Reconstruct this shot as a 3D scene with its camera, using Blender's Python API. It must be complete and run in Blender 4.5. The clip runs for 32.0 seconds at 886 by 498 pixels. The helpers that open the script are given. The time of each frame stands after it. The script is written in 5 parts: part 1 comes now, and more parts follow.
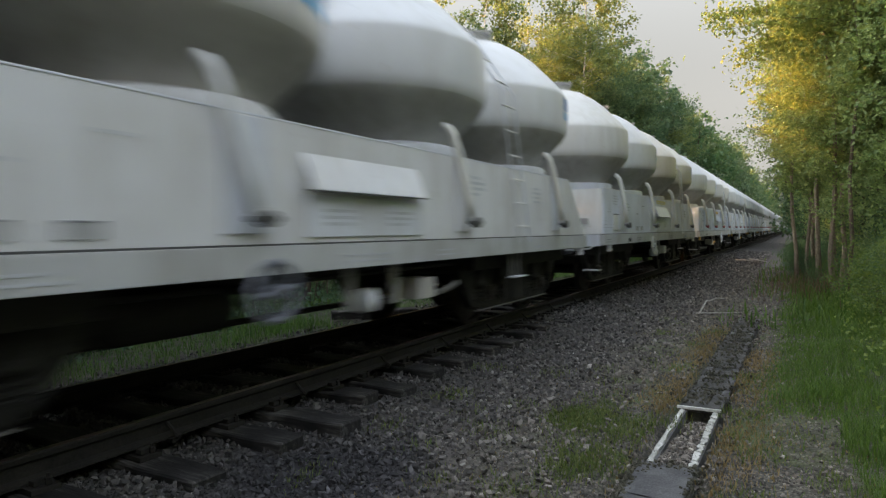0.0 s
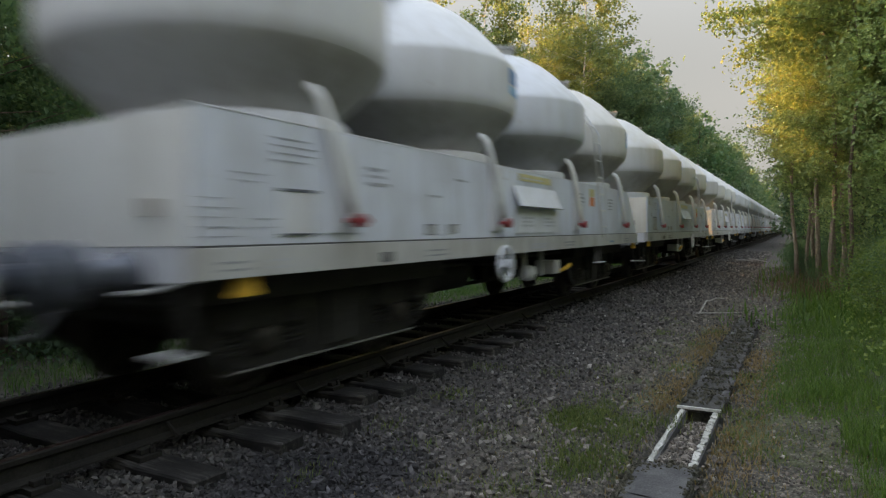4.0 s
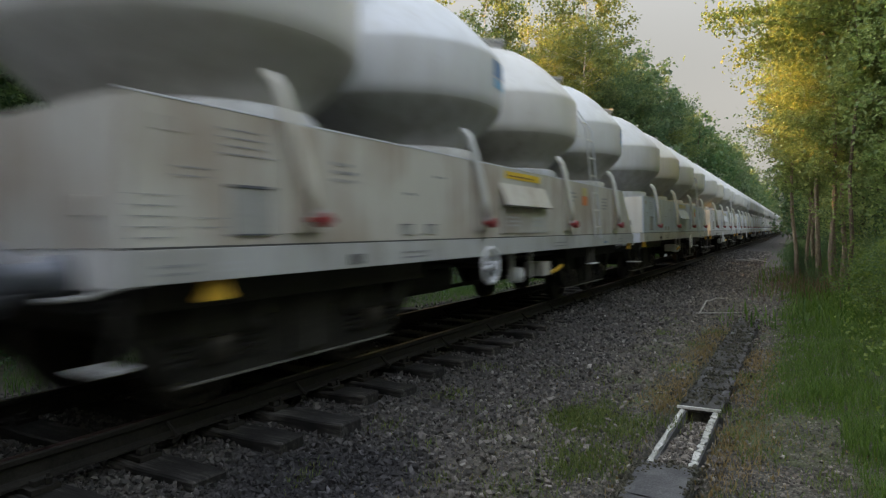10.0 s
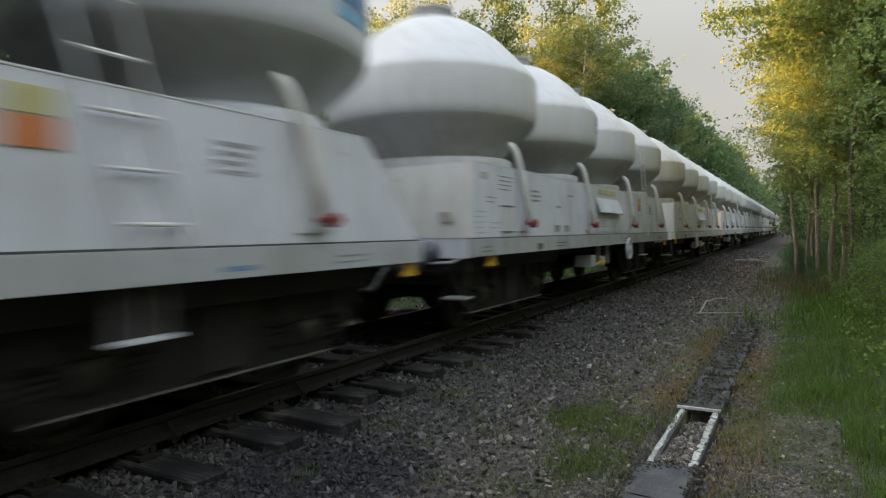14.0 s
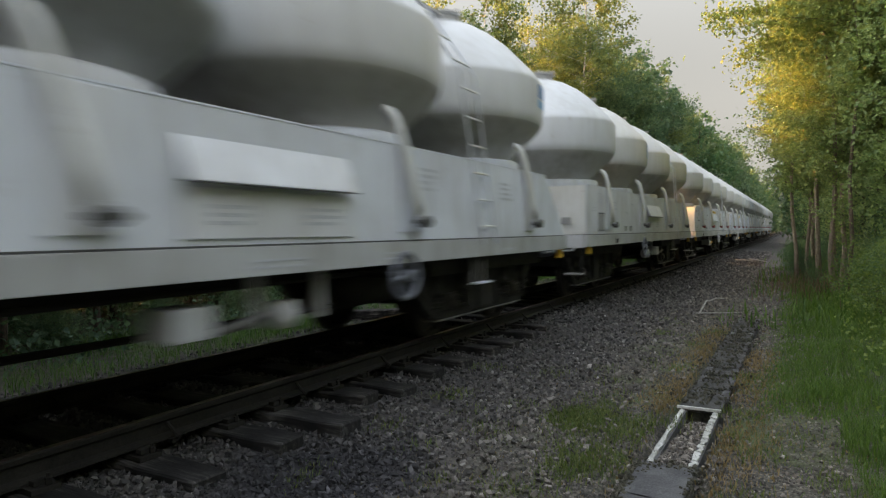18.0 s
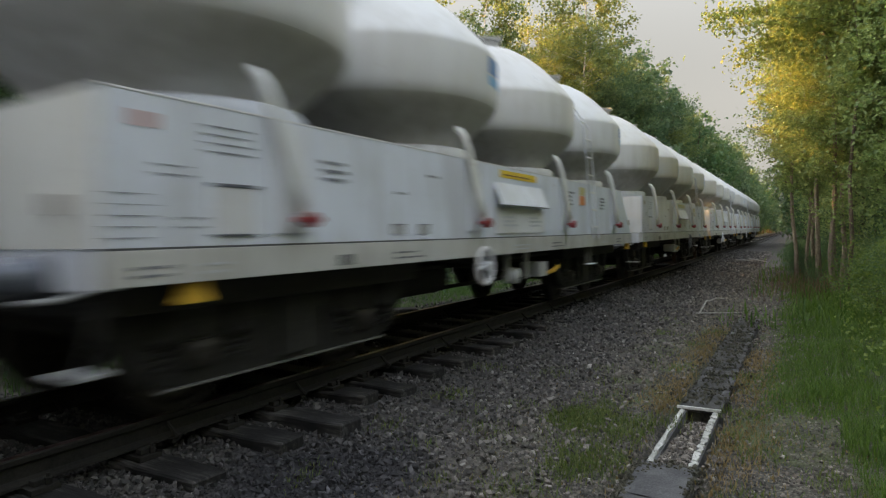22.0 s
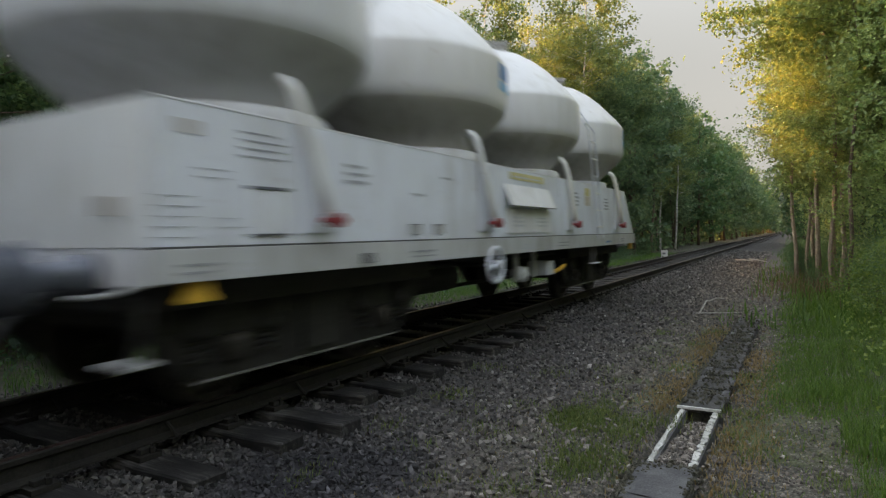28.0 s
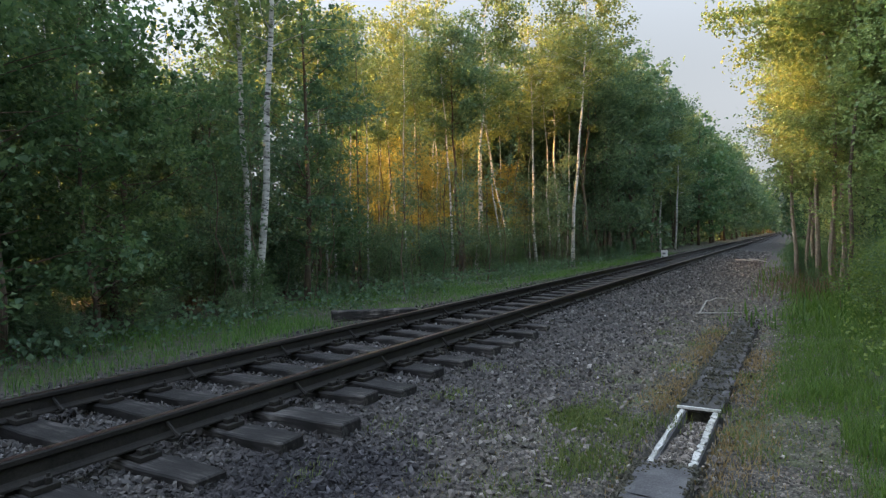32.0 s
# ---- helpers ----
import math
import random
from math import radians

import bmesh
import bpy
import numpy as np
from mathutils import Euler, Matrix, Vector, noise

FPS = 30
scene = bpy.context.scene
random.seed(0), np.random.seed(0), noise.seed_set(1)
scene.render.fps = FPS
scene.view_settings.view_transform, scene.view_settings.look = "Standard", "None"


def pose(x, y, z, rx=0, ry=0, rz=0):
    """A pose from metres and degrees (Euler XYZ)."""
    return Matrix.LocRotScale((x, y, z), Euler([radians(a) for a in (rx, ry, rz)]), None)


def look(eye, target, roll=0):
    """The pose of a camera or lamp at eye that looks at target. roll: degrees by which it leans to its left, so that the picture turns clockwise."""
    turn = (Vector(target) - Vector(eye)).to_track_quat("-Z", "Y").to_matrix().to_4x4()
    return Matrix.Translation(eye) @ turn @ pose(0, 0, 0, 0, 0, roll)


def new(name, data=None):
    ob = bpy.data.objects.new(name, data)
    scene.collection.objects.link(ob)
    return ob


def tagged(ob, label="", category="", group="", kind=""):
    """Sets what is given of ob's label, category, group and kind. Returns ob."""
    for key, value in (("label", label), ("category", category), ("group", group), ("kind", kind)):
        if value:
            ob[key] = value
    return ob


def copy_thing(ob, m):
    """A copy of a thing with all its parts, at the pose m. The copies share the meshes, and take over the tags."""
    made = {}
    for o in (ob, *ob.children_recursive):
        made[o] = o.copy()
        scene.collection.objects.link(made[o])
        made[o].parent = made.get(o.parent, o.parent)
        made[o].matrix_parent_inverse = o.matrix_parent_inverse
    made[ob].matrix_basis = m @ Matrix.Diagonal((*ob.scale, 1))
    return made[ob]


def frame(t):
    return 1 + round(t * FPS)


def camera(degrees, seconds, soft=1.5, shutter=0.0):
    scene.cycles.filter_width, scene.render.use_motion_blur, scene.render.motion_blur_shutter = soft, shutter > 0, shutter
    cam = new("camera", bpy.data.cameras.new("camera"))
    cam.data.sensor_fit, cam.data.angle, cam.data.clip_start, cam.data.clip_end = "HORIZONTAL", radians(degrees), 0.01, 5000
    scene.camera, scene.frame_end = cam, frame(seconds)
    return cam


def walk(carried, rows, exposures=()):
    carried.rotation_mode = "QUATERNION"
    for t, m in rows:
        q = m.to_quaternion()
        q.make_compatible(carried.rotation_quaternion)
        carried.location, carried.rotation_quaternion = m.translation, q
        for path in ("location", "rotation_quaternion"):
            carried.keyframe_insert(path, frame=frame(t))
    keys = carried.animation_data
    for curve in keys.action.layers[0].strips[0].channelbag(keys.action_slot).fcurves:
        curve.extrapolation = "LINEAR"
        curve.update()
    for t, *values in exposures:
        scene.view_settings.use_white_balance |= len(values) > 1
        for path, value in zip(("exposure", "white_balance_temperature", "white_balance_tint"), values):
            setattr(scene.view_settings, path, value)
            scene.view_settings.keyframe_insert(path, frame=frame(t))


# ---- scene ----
# Plan: the track runs along +Y, X is to the right of it, the camera stands at X = 0, Y = 0.
RAIL_Z = 0.25            # top of the rails
CX = -4.771              # middle of the track
GAUGE = 0.7535           # half the distance of the rail heads
cam = camera(71.285, 32.0, soft=1.3, shutter=0.75)
EYE = Vector((0.0, 0.0, 1.5275))
YAW, PITCH = 0.5219, -0.0245
AIM = EYE + Vector((-math.sin(YAW) * math.cos(PITCH), math.cos(YAW) * math.cos(PITCH), math.sin(PITCH))) * 10
VIEW = look(EYE, AIM, -0.957)
walk(cam, [(0, VIEW), (32, VIEW)], exposures=[(0, 2.1, 6960, 9), (1.0, 2.08, 7060, 9), (2.0, 2.03, 7180, 9), (3.5, 1.93, 7050, 9), (5.8, 1.88, 6950, 9), (8.2, 1.9, 6950, 9), (10, 1.88, 7050, 9), (12, 1.99, 7050, 9), (17, 2.03, 7150, 9), (23, 2.01, 7150, 9), (28.6, 2.05, 7080, 9), (30, 2.14, 6950, 10), (31.2, 2.18, 6450, 10), (32, 2.18, 6080, 9)])

# ---- light ----
SUN_EL, SUN_FROM = 11.0, Vector((-0.93, -0.37, 0.0))
world = bpy.data.worlds.new("evening_sky")
scene.world = world
world.use_nodes = True
wn = world.node_tree.nodes
wl = world.node_tree.links
wn.clear()
sky = wn.new("ShaderNodeTexSky")
sky.sky_type = "NISHITA"
sky.sun_disc = False
sky.sun_elevation = radians(SUN_EL)
sky.sun_rotation = math.atan2(SUN_FROM.x, SUN_FROM.y)
sky.dust_density = 3.0
hsv = wn.new("ShaderNodeHueSaturation")
bg = wn.new("ShaderNodeBackground")
bg.inputs["Strength"].default_value = 0.15
wo = wn.new("ShaderNodeOutputWorld")
wl.new(sky.outputs["Color"], hsv.inputs["Color"])
# the sky is scaled brighter towards the zenith, added to light the wagons from above
geo = wn.new("ShaderNodeTexCoord")
sep = wn.new("ShaderNodeSeparateXYZ")
high = wn.new("ShaderNodeMapRange")
high.interpolation_type = "SMOOTHSTEP"
high.inputs["From Min"].default_value = 0.2
high.inputs["To Min"].default_value, high.inputs["To Max"].default_value = 0.4, 2.3
zenith_gain = wn.new("ShaderNodeVectorMath")
zenith_gain.operation = "SCALE"
wl.new(geo.outputs["Generated"], sep.inputs[0])
wl.new(sep.outputs["Z"], high.inputs["Value"])
pale = wn.new("ShaderNodeMapRange")
pale.inputs["From Min"].default_value, pale.inputs["From Max"].default_value = 0.15, 0.8
pale.inputs["To Min"].default_value, pale.inputs["To Max"].default_value = 0.06, 0.57
wl.new(sep.outputs["Z"], pale.inputs["Value"])
wl.new(pale.outputs["Result"], hsv.inputs["Saturation"])
wl.new(hsv.outputs["Color"], zenith_gain.inputs[0])
wl.new(high.outputs["Result"], zenith_gain.inputs["Scale"])
wl.new(zenith_gain.outputs[0], bg.inputs["Color"])
wl.new(bg.outputs["Background"], wo.inputs["Surface"])
sun = new("sun", bpy.data.lights.new("sun", "SUN"))
sun.data.energy, sun.data.angle, sun.data.color = 5.0, radians(0.6), (1.0, 0.51, 0.135)
up = Vector((0, 0, math.tan(radians(SUN_EL))))
sun.matrix_world = look(Vector((0, 0, 30)) + (SUN_FROM + up) * 20, Vector((0, 0, 30)))


# ---- materials ----
def material(name, rough=0.7, metal=0.0):
    m = bpy.data.materials.new(name)
    m.use_nodes = True
    b = m.node_tree.nodes["Principled BSDF"]
    b.inputs["Roughness"].default_value = rough
    b.inputs["Metallic"].default_value = metal
    return m, m.node_tree.nodes, m.node_tree.links, b


def coords(ns, kind="Object"):
    return ns.new("ShaderNodeTexCoord").outputs[kind]


def noise_tex(ns, ls, vec, scale, detail=4.0, rough=0.55):
    n = ns.new("ShaderNodeTexNoise")
    n.inputs["Scale"].default_value = scale
    n.inputs["Detail"].default_value = detail
    n.inputs["Roughness"].default_value = rough
    ls.new(vec, n.inputs["Vector"])
    return n.outputs["Fac"]


def ramp(ns, ls, fac, stops):
    r = ns.new("ShaderNodeValToRGB")
    el = r.color_ramp.elements
    while len(el) < len(stops):
        el.new(0.5)
    for e, (p, c) in zip(el, stops):
        e.position = p
        e.color = (*c, 1) if len(c) == 3 else c
    ls.new(fac, r.inputs["Fac"])
    return r.outputs["Color"]


def mix(ns, ls, fac, a, b, blend="MIX"):
    x = ns.new("ShaderNodeMix")
    x.data_type, x.blend_type = "RGBA", blend
    for sock, v in ((x.inputs[0], fac), (x.inputs[6], a), (x.inputs[7], b)):
        if isinstance(v, (int, float)):
            sock.default_value = v
        elif isinstance(v, tuple):
            sock.default_value = (*v, 1)
        else:
            ls.new(v, sock)
    return x.outputs[2]


def bump(ns, ls, b, height, strength=0.3, dist=0.01):
    n = ns.new("ShaderNodeBump")
    n.inputs["Strength"].default_value = strength
    n.inputs["Distance"].default_value = dist
    ls.new(height, n.inputs["Height"])
    ls.new(n.outputs["Normal"], b.inputs["Normal"])


def stretched(ns, ls, vec, scale):
    mp = ns.new("ShaderNodeMapping")
    mp.inputs["Scale"].default_value = scale
    ls.new(vec, mp.inputs["Vector"])
    return mp.outputs["Vector"]


def grainy(name, dark, light, scale=8.0, fine=60.0, rough=0.8, metal=0.0, depth=0.006, strength=0.35, vary=0.0, stretch=None):
    """A surface with broad stains and fine grain between two colours."""
    m, ns, ls, b = material(name, rough, metal)
    vec = coords(ns)
    if stretch:
        vec = stretched(ns, ls, vec, stretch)
    broad = noise_tex(ns, ls, vec, scale, 5)
    grain = noise_tex(ns, ls, vec, fine, 3)
    f = ns.new("ShaderNodeMath")
    f.operation = "MULTIPLY_ADD"
    f.inputs[1].default_value = 0.55
    ls.new(broad, f.inputs[0])
    g = ns.new("ShaderNodeMath")
    g.operation = "MULTIPLY"
    g.inputs[1].default_value = 0.45
    ls.new(grain, g.inputs[0])
    ls.new(g.outputs[0], f.inputs[2])
    col = ramp(ns, ls, f.outputs[0], [(0.34, dark), (0.66, light)])
    if vary:
        info = ns.new("ShaderNodeObjectInfo")
        tone = ramp(ns, ls, info.outputs["Random"], [(0, (1 - vary,) * 3), (1, (1 + vary,) * 3)])
        col = mix(ns, ls, 1.0, col, tone, "MULTIPLY")
    ls.new(col, b.inputs["Base Color"])
    bump(ns, ls, b, grain, strength, depth)
    return m


def wagon_paint(name, base, dirt, amount):
    """Old white paint with rain streaks, dust and a few rust runs."""
    m, ns, ls, b = material(name, 0.42)
    vec = coords(ns)
    info = ns.new("ShaderNodeObjectInfo")
    shift = ns.new("ShaderNodeVectorMath")
    shift.operation = "ADD"
    push = ns.new("ShaderNodeVectorMath")
    push.operation = "SCALE"
    push.inputs[0].default_value = (37.0, 19.0, 11.0)
    ls.new(info.outputs["Random"], push.inputs["Scale"])
    ls.new(vec, shift.inputs[0])
    ls.new(push.outputs[0], shift.inputs[1])
    v = shift.outputs[0]
    streak = noise_tex(ns, ls, stretched(ns, ls, v, (3.0, 3.0, 0.35)), 2.2, 5, 0.6)
    patch = noise_tex(ns, ls, v, 1.1, 3)
    spots = noise_tex(ns, ls, v, 9.0, 4)
    d = ns.new("ShaderNodeMath")
    d.operation = "MULTIPLY"
    ls.new(streak, d.inputs[0])
    ls.new(patch, d.inputs[1])
    fac = ramp(ns, ls, d.outputs[0], [(0.19, (0, 0, 0)), (0.36, (amount,) * 3)])
    col = mix(ns, ls, fac, base, dirt)
    rust = ramp(ns, ls, spots, [(0.66, (0, 0, 0)), (0.74, (0.35,) * 3)])
    col = mix(ns, ls, rust, col, (0.33, 0.22, 0.15))
    tone = ramp(ns, ls, info.outputs["Random"], [(0, (0.92, 0.94, 0.98)), (0.5, (1, 1, 1)), (1, (0.98, 0.95, 0.9))])
    col = mix(ns, ls, 1.0, col, tone, "MULTIPLY")
    ls.new(col, b.inputs["Base Color"])
    ls.new(ramp(ns, ls, streak, [(0.3, (0.26,) * 3), (0.7, (0.5,) * 3)]), b.inputs["Roughness"])
    bump(ns, ls, b, patch, 0.12, 0.02)
    return m


def flat(name, col, rough=0.6, metal=0.0):
    return grainy(name, tuple(c * 0.82 for c in col), tuple(min(1, c * 1.12) for c in col), 6, 40, rough, metal, 0.002, 0.15)


def leaf_material(name, dark, light, spread=0.25):
    """Leaves: each one its own tone, a share of the light goes through."""
    m, ns, ls, b = material(name, 0.55)
    geo = ns.new("ShaderNodeNewGeometry")
    info = ns.new("ShaderNodeObjectInfo")
    col = ramp(ns, ls, geo.outputs["Random Per Island"], [(0, dark), (1, light)])
    tone = ramp(ns, ls, info.outputs["Random"], [(0, (1 - spread, 1 - spread * 0.6, 1 - spread * 0.6)), (1, (1 + spread, 1 + spread * 0.5, 1.0))])
    col = mix(ns, ls, 1.0, col, tone, "MULTIPLY")
    ls.new(col, b.inputs["Base Color"])
    tr = ns.new("ShaderNodeBsdfTranslucent")
    ls.new(mix(ns, ls, 1.0, col, (1.45, 1.4, 0.95), "MULTIPLY"), tr.inputs["Color"])
    sh = ns.new("ShaderNodeMixShader")
    sh.inputs["Fac"].default_value = 0.48
    ls.new(b.outputs["BSDF"], sh.inputs[1])
    ls.new(tr.outputs["BSDF"], sh.inputs[2])
    ls.new(sh.outputs["Shader"], ns["Material Output"].inputs["Surface"])
    return m


def birch_bark():
    m, ns, ls, b = material("birch_bark", 0.75)
    vec = coords(ns)
    bands = noise_tex(ns, ls, stretched(ns, ls, vec, (2.5, 2.5, 9.0)), 2.0, 5, 0.65)
    low = noise_tex(ns, ls, stretched(ns, ls, vec, (1.5, 1.5, 1.2)), 1.6, 4)
    col = ramp(ns, ls, bands, [(0.38, (0.035, 0.033, 0.03)), (0.46, (0.55, 0.54, 0.52)), (0.8, (0.82, 0.81, 0.79))])
    col = mix(ns, ls, ramp(ns, ls, low, [(0.5, (0, 0, 0)), (0.68, (0.8,) * 3)]), col, (0.12, 0.105, 0.085))
    ls.new(col, b.inputs["Base Color"])
    bump(ns, ls, b, bands, 0.4, 0.01)
    return m


def ground_material():
    """Ballast by the track, trodden soil with moss beside it, forest floor further out."""
    m, ns, ls, b = material("ground_cover", 0.95)
    vec = coords(ns)
    sep = ns.new("ShaderNodeSeparateXYZ")
    ls.new(vec, sep.inputs[0])
    wob = noise_tex(ns, ls, vec, 0.9, 5)
    edge = ns.new("ShaderNodeMath")
    edge.operation = "MULTIPLY_ADD"
    edge.inputs[1].default_value = 1.6
    ls.new(wob, edge.inputs[0])
    ls.new(sep.outputs["X"], edge.inputs[2])
    vor = ns.new("ShaderNodeTexVoronoi")
    vor.inputs["Scale"].default_value = 24.0
    ls.new(vec, vor.inputs["Vector"])
    stones = mix(ns, ls, 0.6, ramp(ns, ls, vor.outputs["Color"], [(0.1, (0.05, 0.048, 0.048)), (0.9, (0.24, 0.225, 0.225))]),
                 ramp(ns, ls, noise_tex(ns, ls, vec, 0.7, 3), [(0.3, (0.08, 0.075, 0.078)), (0.7, (0.18, 0.162, 0.155))]))
    stones = mix(ns, ls, 1.0, stones, stain_and_shade(ns, ls), "MULTIPLY")
    soil = ramp(ns, ls, noise_tex(ns, ls, vec, 5.0, 8, 0.7), [(0.3, (0.038, 0.035, 0.03)), (0.5, (0.085, 0.078, 0.066)), (0.7, (0.165, 0.15, 0.13))])
    moss = ramp(ns, ls, noise_tex(ns, ls, vec, 14.0, 4), [(0.3, (0.05, 0.075, 0.02)), (0.7, (0.13, 0.15, 0.05))])
    fine = ns.new("ShaderNodeTexVoronoi")
    fine.inputs["Scale"].default_value = 62.0
    ls.new(vec, fine.inputs["Vector"])
    grit = ramp(ns, ls, fine.outputs["Color"], [(0.25, (0.45, 0.45, 0.45)), (0.6, (1.0, 0.98, 0.96)), (0.85, (2.1, 2.0, 1.9))])
    soil = mix(ns, ls, 1.0, soil, grit, "MULTIPLY")
    soil = mix(ns, ls, ramp(ns, ls, noise_tex(ns, ls, vec, 1.3, 4), [(0.46, (0, 0, 0)), (0.64, (0.75,) * 3)]), soil, moss)
    floor = ramp(ns, ls, noise_tex(ns, ls, vec, 2.0, 6), [(0.3, (0.03, 0.035, 0.015)), (0.7, (0.09, 0.085, 0.05))])
    far = ns.new("ShaderNodeMath")
    far.operation = "MULTIPLY_ADD"
    far.inputs[1].default_value = -1.1
    ls.new(remap(ns, ls, sep.outputs["Y"], 9.0, 16.0), far.inputs[0])
    ls.new(edge.outputs[0], far.inputs[2])
    right = ramp(ns, ls, remap(ns, ls, far.outputs[0], -2.0, 0.0), [(0.25, (0, 0, 0)), (0.75, (1, 1, 1))])
    out = ramp(ns, ls, remap(ns, ls, edge.outputs[0], 0.0, 3.0), [(0.2, (0, 0, 0)), (0.7, (1, 1, 1))])
    left = ramp(ns, ls, remap(ns, ls, edge.outputs[0], -6.7, -5.5), [(0.2, (1, 1, 1)), (0.7, (0, 0, 0))])
    wood = ramp(ns, ls, remap(ns, ls, edge.outputs[0], -9.6, -7.6), [(0.2, (1, 1, 1)), (0.8, (0, 0, 0))])
    col = mix(ns, ls, right, stones, soil)
    col = mix(ns, ls, out, col, floor)
    col = mix(ns, ls, left, col, soil)
    col = mix(ns, ls, wood, col, floor)
    ls.new(col, b.inputs["Base Color"])
    bump(ns, ls, b, mix(ns, ls, 0.5, vor.outputs["Distance"], noise_tex(ns, ls, vec, 30, 6, 0.7)), 0.9, 0.04)
    return m


def remap(ns, ls, v, lo, hi):
    r = ns.new("ShaderNodeMapRange")
    r.inputs["From Min"].default_value = lo
    r.inputs["From Max"].default_value = hi
    ls.new(v, r.inputs["Value"])
    return r.outputs["Result"]


def stone_material():
    m, ns, ls, b = material("ballast_stone", 0.9)
    geo = ns.new("ShaderNodeNewGeometry")
    col = ramp(ns, ls, geo.outputs["Random Per Island"], [(0, (0.035, 0.035, 0.036)), (0.4, (0.16, 0.156, 0.155)), (0.68, (0.3, 0.28, 0.265)), (0.9, (0.44, 0.425, 0.415)), (0.985, (0.55, 0.54, 0.52)), (1, (0.95, 0.94, 0.92))])
    grain = noise_tex(ns, ls, coords(ns), 45, 4)
    col = mix(ns, ls, 0.3, col, ramp(ns, ls, grain, [(0.3, (0.1, 0.1, 0.1)), (0.7, (0.3, 0.285, 0.285))]))
    col = mix(ns, ls, 1.0, col, stain_and_shade(ns, ls), "MULTIPLY")
    ls.new(col, b.inputs["Base Color"])
    bump(ns, ls, b, grain, 0.4, 0.008)
    return m


def old_timber():
    """Tarred wood: nearly black, bleached along some of its grain."""
    m, ns, ls, b = material("weathered_sleeper_wood", 0.85)
    vec = coords(ns)
    info = ns.new("ShaderNodeObjectInfo")
    grain = noise_tex(ns, ls, stretched(ns, ls, vec, (1.2, 14, 14)), 2.0, 6, 0.65)
    patch = noise_tex(ns, ls, vec, 2.2, 4)
    f = ns.new("ShaderNodeMath")
    f.operation = "MULTIPLY"
    ls.new(grain, f.inputs[0])
    ls.new(patch, f.inputs[1])
    col = ramp(ns, ls, f.outputs[0], [(0.18, (0.01, 0.009, 0.009)), (0.27, (0.034, 0.031, 0.03)), (0.34, (0.12, 0.112, 0.106)), (0.42, (0.27, 0.255, 0.24))])
    tone = ramp(ns, ls, info.outputs["Random"], [(0, (0.4, 0.4, 0.41)), (1, (1.05, 1.0, 0.96))])
    ls.new(mix(ns, ls, 1.0, col, tone, "MULTIPLY"), b.inputs["Base Color"])
    bump(ns, ls, b, grain, 0.7, 0.012)
    return m


def stain_and_shade(ns, ls):
    """Brake dust and oil, deepened for the shade by the train: stones by the track are darker than those on the path.
    """
    vec = coords(ns)
    sep = ns.new("ShaderNodeSeparateXYZ")
    ls.new(vec, sep.inputs[0])
    e = ns.new("ShaderNodeMath")
    e.operation = "MULTIPLY_ADD"
    e.inputs[1].default_value = 2.2
    ls.new(noise_tex(ns, ls, vec, 0.8, 4), e.inputs[0])
    ls.new(sep.outputs["X"], e.inputs[2])
    dust_and_shade = ramp(ns, ls, remap(ns, ls, e.outputs[0], -2.9, 0.3), [(0.1, (0.38, 0.37, 0.365)), (0.5, (0.53, 0.505, 0.485)), (0.95, (0.78, 0.71, 0.63))])
    # one darker, bluish patch of stones near the camera
    off = ns.new("ShaderNodeVectorMath")
    off.operation = "SUBTRACT"
    off.inputs[1].default_value = (-2.75, 3.1, 0.0)
    ls.new(vec, off.inputs[0])
    size = ns.new("ShaderNodeVectorMath")
    size.operation = "LENGTH"
    ls.new(stretched(ns, ls, off.outputs[0], (1.0, 1.1, 0.0)), size.inputs[0])
    d = ns.new("ShaderNodeMath")
    d.operation = "MULTIPLY_ADD"
    d.inputs[1].default_value = 0.8
    ls.new(noise_tex(ns, ls, vec, 2.2, 4), d.inputs[0])
    ls.new(size.outputs["Value"], d.inputs[2])
    dark_patch = ramp(ns, ls, remap(ns, ls, d.outputs[0], 0.8, 1.5), [(0.1, (0.42, 0.43, 0.5)), (0.9, (1, 1, 1))])
    return mix(ns, ls, 1.0, dust_and_shade, dark_patch, "MULTIPLY")


PAINT = wagon_paint("wagon_white_paint", (0.84, 0.862, 0.935), (0.5, 0.48, 0.46), 0.45)
PAINT_SILL = wagon_paint("dusty_sill_paint", (0.62, 0.62, 0.62), (0.36, 0.34, 0.31), 0.6)
PAINT_TANK = wagon_paint("tank_white_paint", (0.73, 0.74, 0.77), (0.54, 0.53, 0.51), 0.4)
# darker paint for the tank foot: the underside's shade put into colour
PAINT_CONE = wagon_paint("shaded_tank_foot_paint", (0.57, 0.57, 0.57), (0.36, 0.35, 0.33), 0.6)
# lighter white for ends, pipes and rungs; on the ends it carries skylight
PAINT_END = wagon_paint("end_white_paint", (0.9, 0.9, 0.88), (0.6, 0.56, 0.5), 0.4)
PAINT_BLUE = wagon_paint("cool_white_paint", (0.62, 0.69, 0.8), (0.42, 0.42, 0.42), 0.5)
PAINT_RUSTY = wagon_paint("rusty_white_paint", (0.64, 0.62, 0.58), (0.4, 0.32, 0.26), 0.8)
GAP = flat("shadow_gap_steel", (0.09, 0.09, 0.09), 0.7)
DARK = grainy("bogie_dark_steel", (0.012, 0.0115, 0.011), (0.045, 0.042, 0.038), 7, 50, 0.75, 0.2)
BOGIE = grainy("dusty_bogie_steel", (0.005, 0.005, 0.005), (0.043, 0.041, 0.037), 1.6, 26, 0.8, 0.0)
